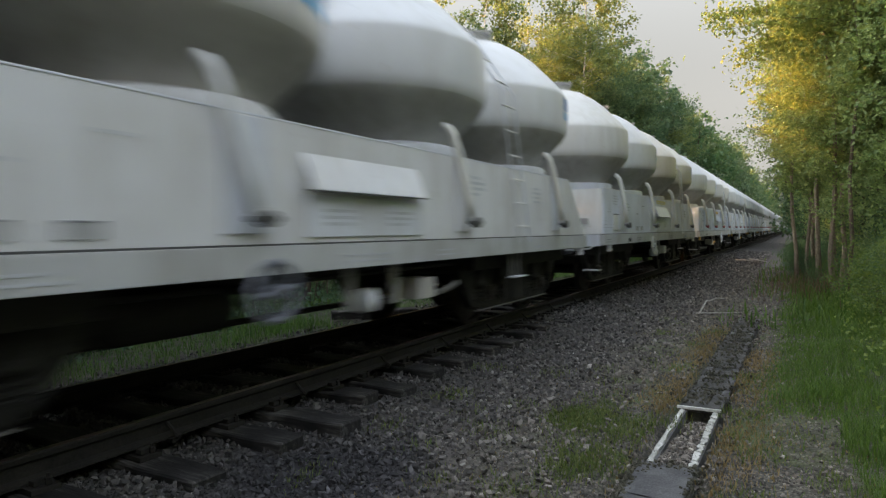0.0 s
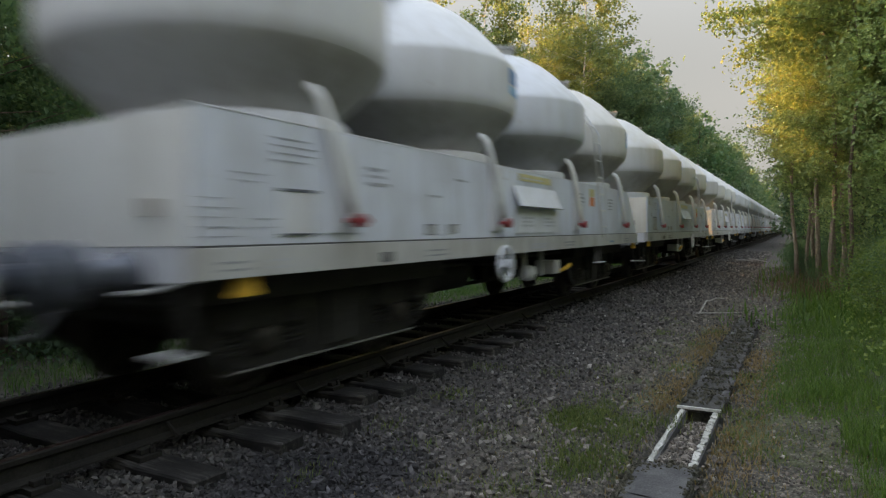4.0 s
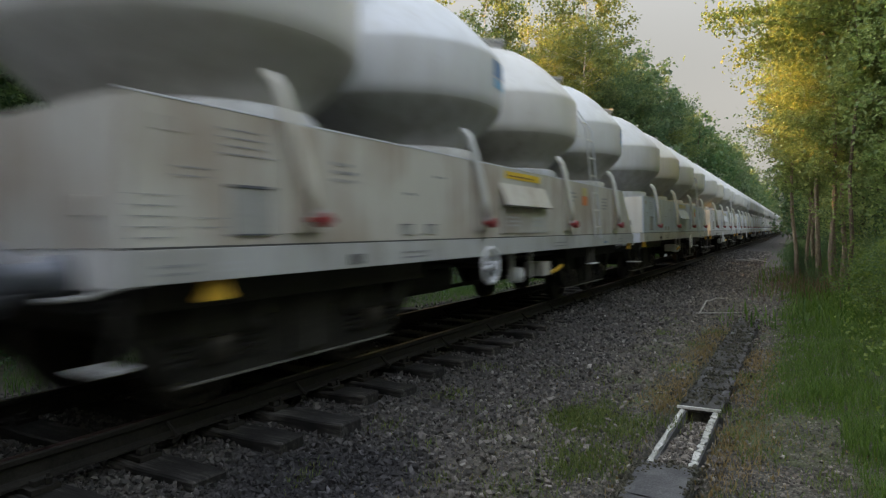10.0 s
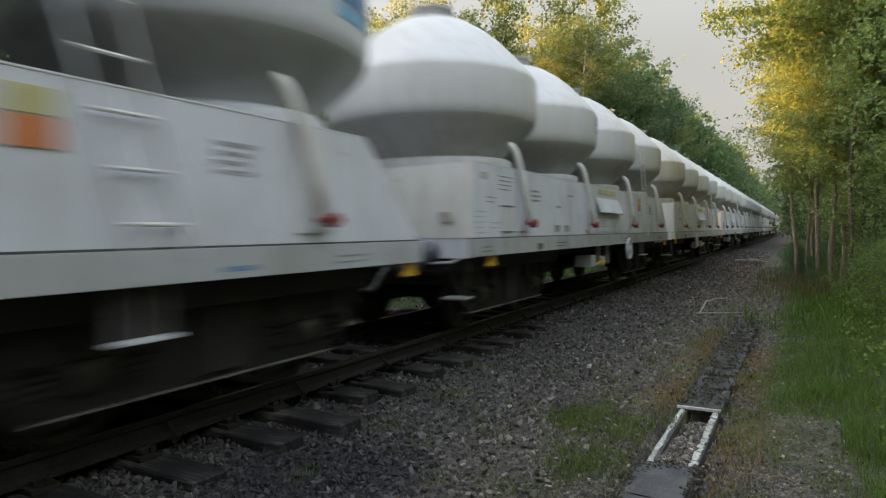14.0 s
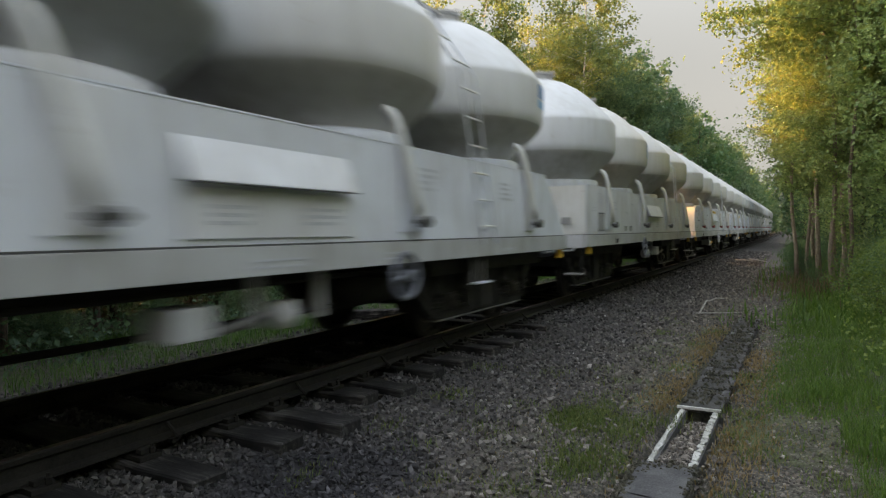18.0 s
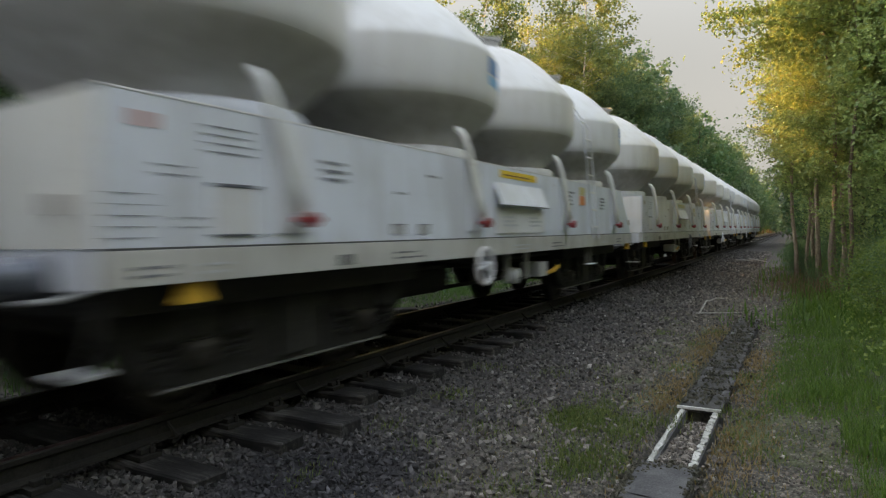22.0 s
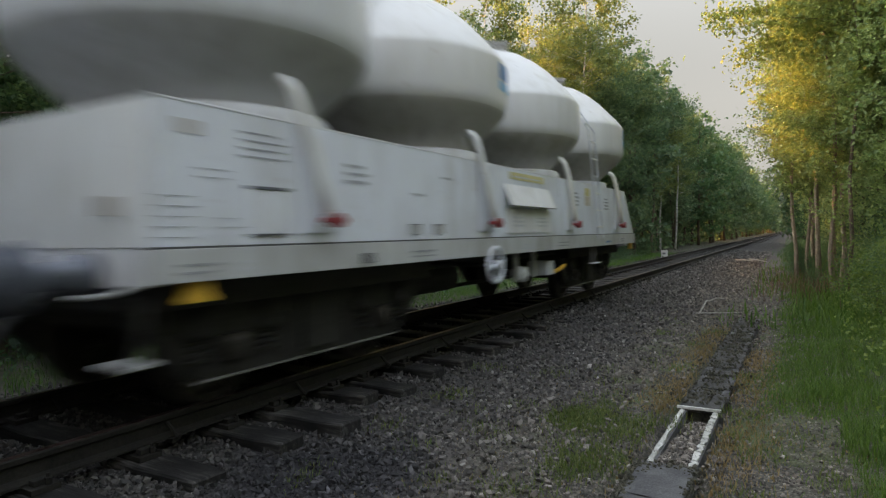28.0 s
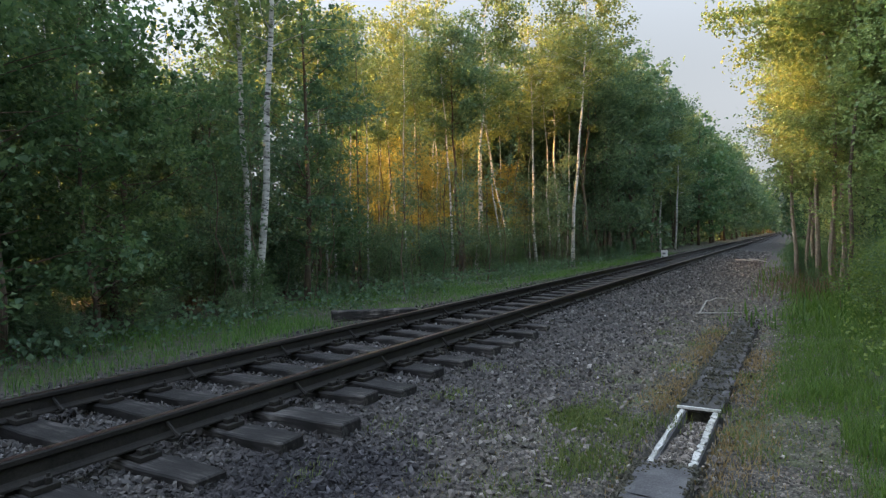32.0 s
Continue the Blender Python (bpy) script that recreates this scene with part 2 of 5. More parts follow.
# paler than the frame: the light on its lower edge is in the colour
LIP = grainy("lit_lower_edge", (0.1, 0.096, 0.09), (0.26, 0.25, 0.23), 5, 40, 0.7, 0.1)
WHEEL = grainy("wheel_steel", (0.03, 0.028, 0.026), (0.1, 0.09, 0.08), 5, 40, 0.5, 0.6)
# the blue-grey base colour takes in the sky's reflection
BUFFER = grainy("greasy_sky_tinted_steel", (0.1, 0.11, 0.14), (0.24, 0.255, 0.3), 5, 40, 0.4, 0.4)
WHEELGREY = flat("dull_blue_grey_paint", (0.2, 0.21, 0.25), 0.5)
DECK = flat("dusty_deck_steel", (0.14, 0.135, 0.125), 0.8)
GREY = flat("grey_paint", (0.42, 0.42, 0.42), 0.5)
RED = flat("red_cap_paint", (0.33, 0.05, 0.055), 0.45)
BLACKCAP = flat("dark_cap_rubber", (0.09, 0.09, 0.085), 0.5)
YELLOW = flat("yellow_hook_paint", (0.72, 0.42, 0.05), 0.5)
STRIPE_Y = flat("yellow_stripe_paint", (0.85, 0.58, 0.06), 0.5)
STRIPE_P = flat("faded_stripe_paint", (0.66, 0.6, 0.3), 0.6)
ORANGE = flat("orange_placard", (0.75, 0.26, 0.1), 0.5)
STAIN = flat("dull_brown_plate", (0.5, 0.46, 0.42), 0.7)
BEIGE = flat("faded_beige_sticker", (0.6, 0.54, 0.45), 0.6)
BLUE = flat("blue_logo", (0.11, 0.26, 0.52), 0.45)
SKYBLUE = flat("light_blue_logo", (0.2, 0.48, 0.74), 0.45)
INK = flat("dark_lettering", (0.12, 0.125, 0.15), 0.6)
FADED_RED = flat("faded_red_plate", (0.56, 0.3, 0.27), 0.6)
INKPALE = flat("faded_lettering", (0.62, 0.63, 0.67), 0.6)
INKMID = flat("worn_lettering", (0.3, 0.31, 0.34), 0.6)
BROWNRUST = flat("rust_brown", (0.28, 0.14, 0.08), 0.85)
RAIL = grainy("rusty_rail_side", (0.012, 0.011, 0.01), (0.036, 0.032, 0.027), 5, 60, 0.8, 0.25)
RAILTOP = grainy("worn_rail_head", (0.085, 0.048, 0.042), (0.19, 0.12, 0.11), 3, 40, 0.28, 0.75, stretch=(1, 0.1, 1))
TIMBER = old_timber()
CONCRETE = grainy("old_grey_concrete", (0.045, 0.045, 0.048), (0.15, 0.146, 0.15), 5, 70, 0.9, 0, 0.008, 0.5, 0.12)
CONCRETE_PALE = grainy("broken_pale_concrete", (0.34, 0.33, 0.3), (0.74, 0.73, 0.69), 8, 60, 0.9, 0, 0.008, 0.5)
CONCRETE_MOSSY = grainy("mossy_cracked_concrete", (0.022, 0.022, 0.021), (0.12, 0.113, 0.106), 7, 45, 0.95, 0, 0.02, 0.9)
SILT = grainy("dark_silt_and_moss", (0.03, 0.03, 0.022), (0.12, 0.11, 0.08), 6, 50, 0.95, 0, 0.015, 0.8)
GROUND = ground_material()
STONE = stone_material()
BIRCH = birch_bark()
BARK = grainy("brown_bark", (0.05, 0.04, 0.03), (0.2, 0.15, 0.11), 4, 22, 0.9, 0, 0.02, 0.7, 0.15, (3, 3, 0.6))
# birch bark toned brown: the trunks' dim light put into its colour
PALEBARK = grainy("shaded_birch_bark", (0.13, 0.1, 0.075), (0.42, 0.34, 0.26), 5, 26, 0.9, 0, 0.02, 0.7, 0.15, (3, 3, 0.6))
LEAF_BIRCH = leaf_material("birch_leaf", (0.13, 0.185, 0.09), (0.28, 0.325, 0.14))
# yellower leaves: the evening sun's warmth is put into their colour
LEAF_GLADE = leaf_material("sunlit_yellowish_leaf", (0.2, 0.2, 0.07), (0.42, 0.38, 0.13))
LEAF_DARK = leaf_material("dark_leaf", (0.08, 0.145, 0.095), (0.175, 0.255, 0.16))
LEAF_SHRUB = leaf_material("shrub_leaf", (0.068, 0.138, 0.074), (0.158, 0.242, 0.125), 0.25)
# paler green stands in for haze in the air before the far woods
LEAF_FAR = leaf_material("haze_paled_leaf", (0.1, 0.16, 0.105), (0.21, 0.285, 0.18))
# brighter leaves carry the open line's skylight in their colour
LEAF_SIDE = leaf_material("skylit_side_leaf", (0.18, 0.26, 0.13), (0.37, 0.45, 0.21))
LEAF_HERB = leaf_material("herb_leaf", (0.09, 0.165, 0.045), (0.2, 0.28, 0.08), 0.2)
GRASS = leaf_material("grass_blade", (0.05, 0.115, 0.022), (0.13, 0.215, 0.045), 0.1)
GRASS_WOOD = leaf_material("lush_grass_blade", (0.05, 0.135, 0.03), (0.14, 0.25, 0.055), 0.1)
MOSSY = leaf_material("mossy_grass", (0.07, 0.12, 0.03), (0.2, 0.22, 0.075), 0.1)
TWIG = leaf_material("reddish_dry_twig", (0.09, 0.065, 0.045), (0.22, 0.15, 0.1), 0.1)
DRY = leaf_material("dry_grass", (0.18, 0.125, 0.065), (0.34, 0.25, 0.14), 0.1)
DEADWOOD = grainy("bleached_dead_wood", (0.2, 0.185, 0.165), (0.5, 0.48, 0.44), 10, 60, 0.85)
MARKER = flat("white_marker_paint", (0.75, 0.75, 0.74), 0.6)


# ---- building tools ----
def part(name, bm, mat, parent=None, label="", smooth=False):
    """One mesh object, under a thing or a part where one is given."""
    me = bpy.data.meshes.new(name)
    bm.to_mesh(me)
    bm.free()
    if smooth:
        me.shade_smooth()
    me.materials.append(mat)
    ob = new(name, me)
    ob.parent = parent
    if label:
        tagged(ob, label)
    return ob


def piece(name, me, parent, m):
    ob = new(name, me)
    ob.parent = parent
    ob.matrix_basis = m
    return ob


def arrays(name, verts, faces, mat, smooth=False):
    """A mesh from numpy verts (n, 3) and faces (m, k)."""
    me = bpy.data.meshes.new(name)
    k = faces.shape[1]
    me.vertices.add(len(verts))
    me.vertices.foreach_set("co", np.ascontiguousarray(verts, np.float32).ravel())
    me.loops.add(faces.size)
    me.loops.foreach_set("vertex_index", np.ascontiguousarray(faces, np.int32).ravel())
    me.polygons.add(len(faces))
    me.polygons.foreach_set("loop_start", np.arange(0, faces.size, k, dtype=np.int32))
    me.update(calc_edges=True)
    me.validate()
    if smooth:
        me.shade_smooth()
    else:
        me.shade_flat()
    me.materials.append(mat)
    return me


def box(bm, x0, x1, y0, y1, z0, z1, bevel=0.0, m=None):
    r = bmesh.ops.create_cube(bm, size=1.0)
    t = Matrix.Translation(((x0 + x1) / 2, (y0 + y1) / 2, (z0 + z1) / 2)) @ Matrix.Diagonal((x1 - x0, y1 - y0, z1 - z0, 1))
    bmesh.ops.transform(bm, matrix=(m @ t) if m else t, verts=r["verts"])
    if bevel:
        es = list({e for v in r["verts"] for e in v.link_edges})
        bmesh.ops.bevel(bm, geom=es, offset=bevel, segments=2, affect="EDGES", profile=0.7)
    return bm


def cube(*a, **k):
    return box(bmesh.new(), *a, **k)


def tube(bm, pts, radii, seg=8, closed=True):
    """A tapered tube along points."""
    pts = [Vector(p) for p in pts]
    if isinstance(radii, (int, float)):
        radii = [radii] * len(pts)
    rings = []
    side = None
    for i, p in enumerate(pts):
        d = (pts[min(i + 1, len(pts) - 1)] - pts[max(i - 1, 0)]).normalized()
        if side is None:
            side = d.orthogonal().normalized()
        side = (side - d * side.dot(d)).normalized()
        other = d.cross(side)
        rings.append([bm.verts.new(p + (side * math.cos(a) + other * math.sin(a)) * radii[i]) for a in (2 * math.pi * k / seg for k in range(seg))])
    for a, b in zip(rings, rings[1:]):
        for k in range(seg):
            bm.faces.new((a[k], a[(k + 1) % seg], b[(k + 1) % seg], b[k]))
    if closed:
        bm.faces.new(rings[0][::-1])
        bm.faces.new(rings[-1])
    return bm


def lathe(bm, profile, seg=32, m=None):
    """A body of revolution round z from (r, z) pairs, low to high."""
    rings = []
    for r, z in profile:
        if r < 1e-4:
            rings.append([bm.verts.new((0, 0, z))])
        else:
            rings.append([bm.verts.new((r * math.cos(a), r * math.sin(a), z)) for a in (2 * math.pi * k / seg for k in range(seg))])
    made = [v for ring in rings for v in ring]
    for a, b in zip(rings, rings[1:]):
        for k in range(seg):
            q = [a[k % len(a)], a[(k + 1) % len(a)], b[(k + 1) % len(b)], b[k % len(b)]]
            q = list(dict.fromkeys(q))
            if len(q) > 2:
                bm.faces.new(q)
    for ring, flip in ((rings[0], True), (rings[-1], False)):
        if len(ring) > 1:
            bm.faces.new(ring[::-1] if flip else ring)
    if m:
        bmesh.ops.transform(bm, matrix=m, verts=made)
    return bm


def slab(bm, outline, x0, x1):
    """A plate: an outline in (y, z), thick from x0 to x1."""
    a = [bm.verts.new((x0, y, z)) for y, z in outline]
    b = [bm.verts.new((x1, y, z)) for y, z in outline]
    bm.faces.new(a)
    bm.faces.new(b[::-1])
    n = len(outline)
    for i in range(n):
        bm.faces.new((a[i], b[i], b[(i + 1) % n], a[(i + 1) % n]))
    bmesh.ops.recalc_face_normals(bm, faces=bm.faces[:])
    return bm


def torus(bm, R, r, seg=24, sub=8, m=None):
    rings = []
    for i in range(seg):
        a = 2 * math.pi * i / seg
        rings.append([bm.verts.new(((R + r * math.cos(b)) * math.cos(a), (R + r * math.cos(b)) * math.sin(a), r * math.sin(b))) for b in (2 * math.pi * k / sub for k in range(sub))])
    made = [v for g in rings for v in g]
    for i in range(seg):
        a, b = rings[i], rings[(i + 1) % seg]
        for k in range(sub):
            bm.faces.new((a[k], b[k], b[(k + 1) % sub], a[(k + 1) % sub]))
    if m:
        bmesh.ops.transform(bm, matrix=m, verts=made)
    return bm


SIDEWAYS = Matrix.Rotation(math.pi / 2, 4, "Y")   # turns a z axis to x


# ---- ground ----
def smoothstep(a, b, x):
    t = np.clip((x - a) / (b - a), 0, 1)
    return t * t * (3 - 2 * t)


def wave(x, y, s, seed):
    r = np.random.RandomState(seed)
    z = 0
    for k in range(6):
        a, p, w = r.uniform(0, 2 * np.pi), r.uniform(0, 6.28), s * r.uniform(0.6, 2.4)
        z = z + np.sin((x * np.cos(a) + y * np.sin(a)) * w + p)
    return z / 6


def ground_z(x, y):
    """Height of the ground: the ballast bed, its shoulders, the path and the forest floor."""
    x, y = np.asarray(x, float), np.asarray(y, float)
    bed = smoothstep(-6.7, -5.8, x) * (1 - smoothstep(-4.1, -3.2, x))
    z = -0.075 + bed * 0.035
    z = z - 0.06 * smoothstep(-7.0, -8.5, x) + 0.05 * smoothstep(-0.5, 0.6, x)
    z = z + 0.016 * wave(x, y, 2.0, 3) * (1 - 0.6 * bed) + 0.05 * wave(x, y, 0.5, 4) * (smoothstep(0.2, 2.0, x) + smoothstep(-8, -10, x))
    heap = smoothstep(8.7, 9.8, y + 0.5 * wave(x * 0, y, 1.5, 8)) * smoothstep(-4.02, -3.8, x) * (1 - smoothstep(-3.4, -2.2, x))
    z = z + heap * (0.1 + 0.02 * wave(x, y, 3.0, 9))
    far = smoothstep(30, 120, np.abs(x))
    return z - 0.1 * far


def build_ground():
    def axis(fine_lo, fine_hi, step, lo, hi):
        a = list(np.arange(fine_lo, fine_hi + 1e-6, step))
        d, v = step, fine_hi
        while v < hi:
            d *= 1.35
            v = min(hi, v + d)
            a.append(v)
        d, v = step, fine_lo
        while v > lo:
            d *= 1.35
            v = max(lo, v - d)
            a.insert(0, v)
        return np.array(a)
    xs, ys = axis(-9.5, 3, 0.1, -2500, 2500), axis(0, 24, 0.15, -2500, 3000)
    X, Y = np.meshgrid(xs, ys)
    trough = smoothstep(-1.06, -0.94, X) * (1 - smoothstep(-0.585, -0.465, X)) * smoothstep(-12.2, -12.0, Y) * (1 - smoothstep(12.0, 12.4, Y))
    Z = ground_z(X, Y) - 0.16 * trough
    v = np.stack([X, Y, Z], -1).reshape(-1, 3)
    nx, ny = len(xs), len(ys)
    i = (np.arange(ny - 1)[:, None] * nx + np.arange(nx - 1)[None]).ravel()
    me = arrays("ground", v, np.stack([i, i + 1, i + nx + 1, i + nx], -1), GROUND, True)
    return tagged(new("ground", me), "grey ballast and mossy soil beside the forest floor", "ground", kind="structure")


build_ground()

def scatter_stones(name, label, spots, sizes, seed, mat):
    """Many small broken stones, joined; spots (n, 3)."""
    base = np.array([(1, 0, 0), (-1, 0, 0), (0, 1, 0), (0, -1, 0), (0, 0, 1), (0, 0, -1), (0.75, 0.75, 0.55), (-0.7, -0.75, 0.6)])
    tri = np.array([(0, 6, 4), (6, 2, 4), (0, 2, 6), (2, 1, 4), (1, 7, 4), (7, 3, 4), (1, 3, 7), (3, 0, 4), (2, 0, 5), (1, 2, 5), (3, 1, 5), (0, 3, 5)])
    r = np.random.RandomState(seed)
    n = len(spots)
    k = len(base)
    shape = base[None] * r.uniform(0.7, 1.35, (n, k, 1)) * r.uniform(0.5, 1.25, (n, 1, 3))
    q = r.normal(size=(n, 4))
    q /= np.linalg.norm(q, axis=1, keepdims=True)
    w, x, y, z = q.T
    R = np.stack([1 - 2 * (y * y + z * z), 2 * (x * y - w * z), 2 * (x * z + w * y), 2 * (x * y + w * z), 1 - 2 * (x * x + z * z), 2 * (y * z - w * x),
                  2 * (x * z - w * y), 2 * (y * z + w * x), 1 - 2 * (x * x + y * y)], -1).reshape(n, 3, 3)
    v = np.einsum("nij,nkj->nki", R, shape) * sizes[:, None, None] + spots[:, None]
    f = (tri[None] + np.arange(n)[:, None, None] * k).reshape(-1, 3)
    ob = new(name, arrays(name, v.reshape(-1, 3), f, mat))
    return tagged(ob, label, "gravel", kind="stuff")


def ballast():
    r = np.random.RandomState(5)
    n = 74000
    y = np.where(r.uniform(0, 1, n) < 0.05, r.uniform(-4, 1.5, n), 1.6 + 45 * r.uniform(0, 1, n) ** 2.4)
    x = r.uniform(-7.3, -1.35, n)
    edge = r.uniform(0, 1, n)
    keep = (x < -1.9) | (edge < 0.45)
    keep &= (x > -6.3) | (edge < 0.25)
    x, y = x[keep], y[keep]
    s = (0.009 + 0.018 * r.uniform(0, 1, len(x)) ** 1.7) * (1 + 0.035 * np.maximum(y, 0))
    z = ground_z(x, y) + s * r.uniform(-0.1, 0.9, len(x))
    scatter_stones("ballast_stones", "loose grey crushed ballast stones along the track", np.stack([x, y, z], -1), s, 6, STONE)
    # they thin out behind the camera
    r = np.random.RandomState(15)
    n = 17000
    x, y = r.uniform(-7.3, -1.35, n), 1.75 - 8 * r.uniform(0, 1, n) ** 1.3
    edge = r.uniform(0, 1, n)
    keep = ((x < -1.9) | (edge < 0.45)) & ((x > -6.3) | (edge < 0.25))
    x, y = x[keep], y[keep]
    s = 0.009 + 0.018 * r.uniform(0, 1, len(x)) ** 1.7
    z = ground_z(x, y) + s * r.uniform(-0.1, 0.9, len(x))
    scatter_stones("ballast_stones", "loose grey ballast stones, thinner on the bed", np.stack([x, y, z], -1), s, 16, STONE)


ballast()


def path_gravel():
    r = np.random.RandomState(15)
    n = 34000
    x, y = r.uniform(-2.8, 0.3, n), 2.4 + 26 * r.uniform(0, 1, n) ** 2.3
    keep = ((np.abs(x + 0.76) > 0.2) | (y > 12.3)) & (r.uniform(0, 1, n) < 0.65 + 0.6 * wave(x, y, 2.5, 16))
    x, y = x[keep], y[keep]
    s = r.uniform(0.004, 0.014, len(x)) * (1 + 0.06 * y)
    scatter_stones("path_gravel", "fine brown-grey gravel trodden into the path", np.stack([x, y, ground_z(x, y) + s * 0.3], -1), s, 17, STONE)


path_gravel()

# ---- track ----
RAIL_PROFILE = [(-0.0625, 0.0), (-0.0625, 0.012), (-0.03, 0.022), (-0.009, 0.034), (-0.008, 0.105), (-0.034, 0.122), (-0.035, 0.148), (-0.028, 0.158),
                (0.028, 0.158), (0.035, 0.148), (0.034, 0.122), (0.008, 0.105), (0.009, 0.034), (0.03, 0.022), (0.0625, 0.012), (0.0625, 0.0)]


def build_rail(x):
    ys = [-330, -60, -20, 0, 10, 20, 40, 80, 160, 320, 600]
    bm = bmesh.new()
    rings = [[bm.verts.new((x + px, y, RAIL_Z - 0.172 + pz * 1.0886)) for px, pz in RAIL_PROFILE] for y in ys]
    n = len(RAIL_PROFILE)
    for a, b in zip(rings, rings[1:]):
        for k in range(n):
            bm.faces.new((a[k], b[k], b[(k + 1) % n], a[(k + 1) % n]))
    bm.faces.new(rings[0])
    bm.faces.new(rings[-1][::-1])
    rail = part("rail", bm, RAIL)
    tagged(rail, "rusty steel rail with a worn running surface", "rail", "rails of the track")
    top = cube(x - 0.027, x + 0.027, -330, 600, RAIL_Z - 0.003, RAIL_Z + 0.002)
    part("running_surface", top, RAILTOP, rail, "dull worn steel running surface")
    for k in range(14):
        y = SLEEPER_Y0 - 1.3 + 2 * SLEEPER_STEP * k + 0.2
        bm = bmesh.new()
        for s in (-1, 1):
            tube(bm, [(x + s * 0.02, y, RAIL_Z - 0.06), (x + s * 0.075, y + 0.02, RAIL_Z - 0.13), (x + s * 0.12, y + 0.03, RAIL_Z - 0.165)], [0.012, 0.016, 0.02], 6)
        box(bm, x - 0.1, x + 0.1, y - 0.015, y + 0.04, RAIL_Z - 0.194, RAIL_Z - 0.172)
        part("rail_anchor", bm, RAIL, rail)


SLEEPER_Y0, SLEEPER_STEP = 2.63, 0.668
for side in (-1, 1):
    build_rail(CX + side * GAUGE)


def sleeper_mesh(seed):
    r = random.Random(seed)
    bm = bmesh.new()
    box(bm, -1.36, 1.36, -0.13, 0.13, -0.15, 0.0)
    bmesh.ops.subdivide_edges(bm, edges=[e for e in bm.edges if abs(e.verts[0].co.x - e.verts[1].co.x) > 1], cuts=9)
    for v in bm.verts:
        v.co += Vector((r.uniform(-0.02, 0.02), r.uniform(-0.012, 0.012), r.uniform(-0.008, 0.006)))
    bmesh.ops.bevel(bm, geom=[e for e in bm.edges if e.calc_face_angle(0) > 1], offset=0.012, segments=1, affect="EDGES")
    me = bpy.data.meshes.new("sleeper")
    bm.to_mesh(me)
    bm.free()
    me.materials.append(TIMBER)
    return me


def plate_mesh():
    bm = bmesh.new()
    box(bm, -0.17, 0.17, -0.085, 0.085, 0.0, 0.035, 0.004)
    for s in (-1, 1):
        box(bm, s * 0.1 - 0.03, s * 0.1 + 0.03, -0.05, 0.05, 0.035, 0.07, 0.008)
    return bm


def bolt_mesh():
    bm = bmesh.new()
    lathe(bm, [(0.022, 0.035), (0.022, 0.075), (0.012, 0.08), (0.012, 0.1), (0.0, 0.102)], 6)
    return bm


def build_sleepers():
    r = random.Random(11)
    kinds = [sleeper_mesh(i) for i in range(5)]
    plate = part("base_plate", plate_mesh(), RAIL)
    bolt = part("screw", bolt_mesh(), RAIL)
    top = RAIL_Z - 0.172 - 0.036
    rest = []
    near = [(2.61, 0.13, -0.05), (3.35, 0.13, -0.025), (3.85, 0.3, 0), (4.6, -0.07, 0), (5.13, 0.07, -0.03), (5.88, -0.05, -0.01), (6.49, 0.0, -0.02), (7.3, 0.0, 0), (7.88, 0.03, -0.02), (8.58, 0.03, 0)]
    for i in range(-16, 330):
        y, push, sunk = near[i] if 0 <= i < 10 else (SLEEPER_Y0 + SLEEPER_STEP * i + r.uniform(-0.03, 0.03), r.uniform(-0.06, 0.06), 0)
        m = pose(CX + push, y, top, r.uniform(-0.8, 0.8), 0, r.uniform(-1.8, 1.8))
        m = m @ pose(0, 0, 0, 0, math.degrees(math.asin(-sunk / 1.3)) if sunk else 0, 0)
        if i > 100:
            rest.append(m)
            continue
        s = new("sleeper", kinds[r.randrange(5)])
        s.matrix_basis = m
        tagged(s, "weathered dark wooden sleeper under the rails", "sleeper", "sleepers of the track")
        if i < 45:
            for g in (-GAUGE, GAUGE):
                p = piece("base_plate", plate.data, s, pose(g + (CX - m.translation.x), 0, 0))
                for k in (-1, 1):
                    piece("screw", bolt.data, p, pose(k * 0.135, 0.03 * k, 0))
    bpy.data.objects.remove(plate)
    bpy.data.objects.remove(bolt)
    bm = bmesh.new()
    for m in rest:
        box(bm, -1.36, 1.36, -0.13, 0.13, -0.15, 0.0, 0, m)
    tagged(part("far_sleepers", bm, TIMBER), "distant weathered wooden sleepers in the ballast", "sleeper", kind="stuff")


build_sleepers()


# ---- cement wagon ----
BODY, PITCH_W = 12.2, 13.5      # length of the body, and from one wagon to the next
TANKS = (1.48, 4.58, 7.7, 10.77)
SIDE, SILL = 1.475, 1.445      # half widths of the body at its panels and of the sills' middle


def wheelset(parent, y):
    ob = part("wheelset", tube(bmesh.new(), [(-0.98, 0, 0), (0.98, 0, 0)], 0.08, 12), DARK, parent, "dark axle with two steel wheels")
    ob.location = (0, y, 0.46)
    for s in (-1, 1):
        prof = [(0.1, -0.09), (0.13, -0.09), (0.15, -0.03), (0.36, -0.02), (0.39, -0.055), (0.49 if s < 0 else 0.46, -0.05), (0.46, -0.02), (0.455, 0.06), (0.39, 0.065), (0.37, 0.02), (0.15, 0.03), (0.12, 0.09), (0.1, 0.09)]
        w = part("wheel", lathe(bmesh.new(), prof, 28, Matrix.Translation((s * 0.745, 0, 0)) @ SIDEWAYS), WHEEL, ob, "worn steel wheel")
    return ob


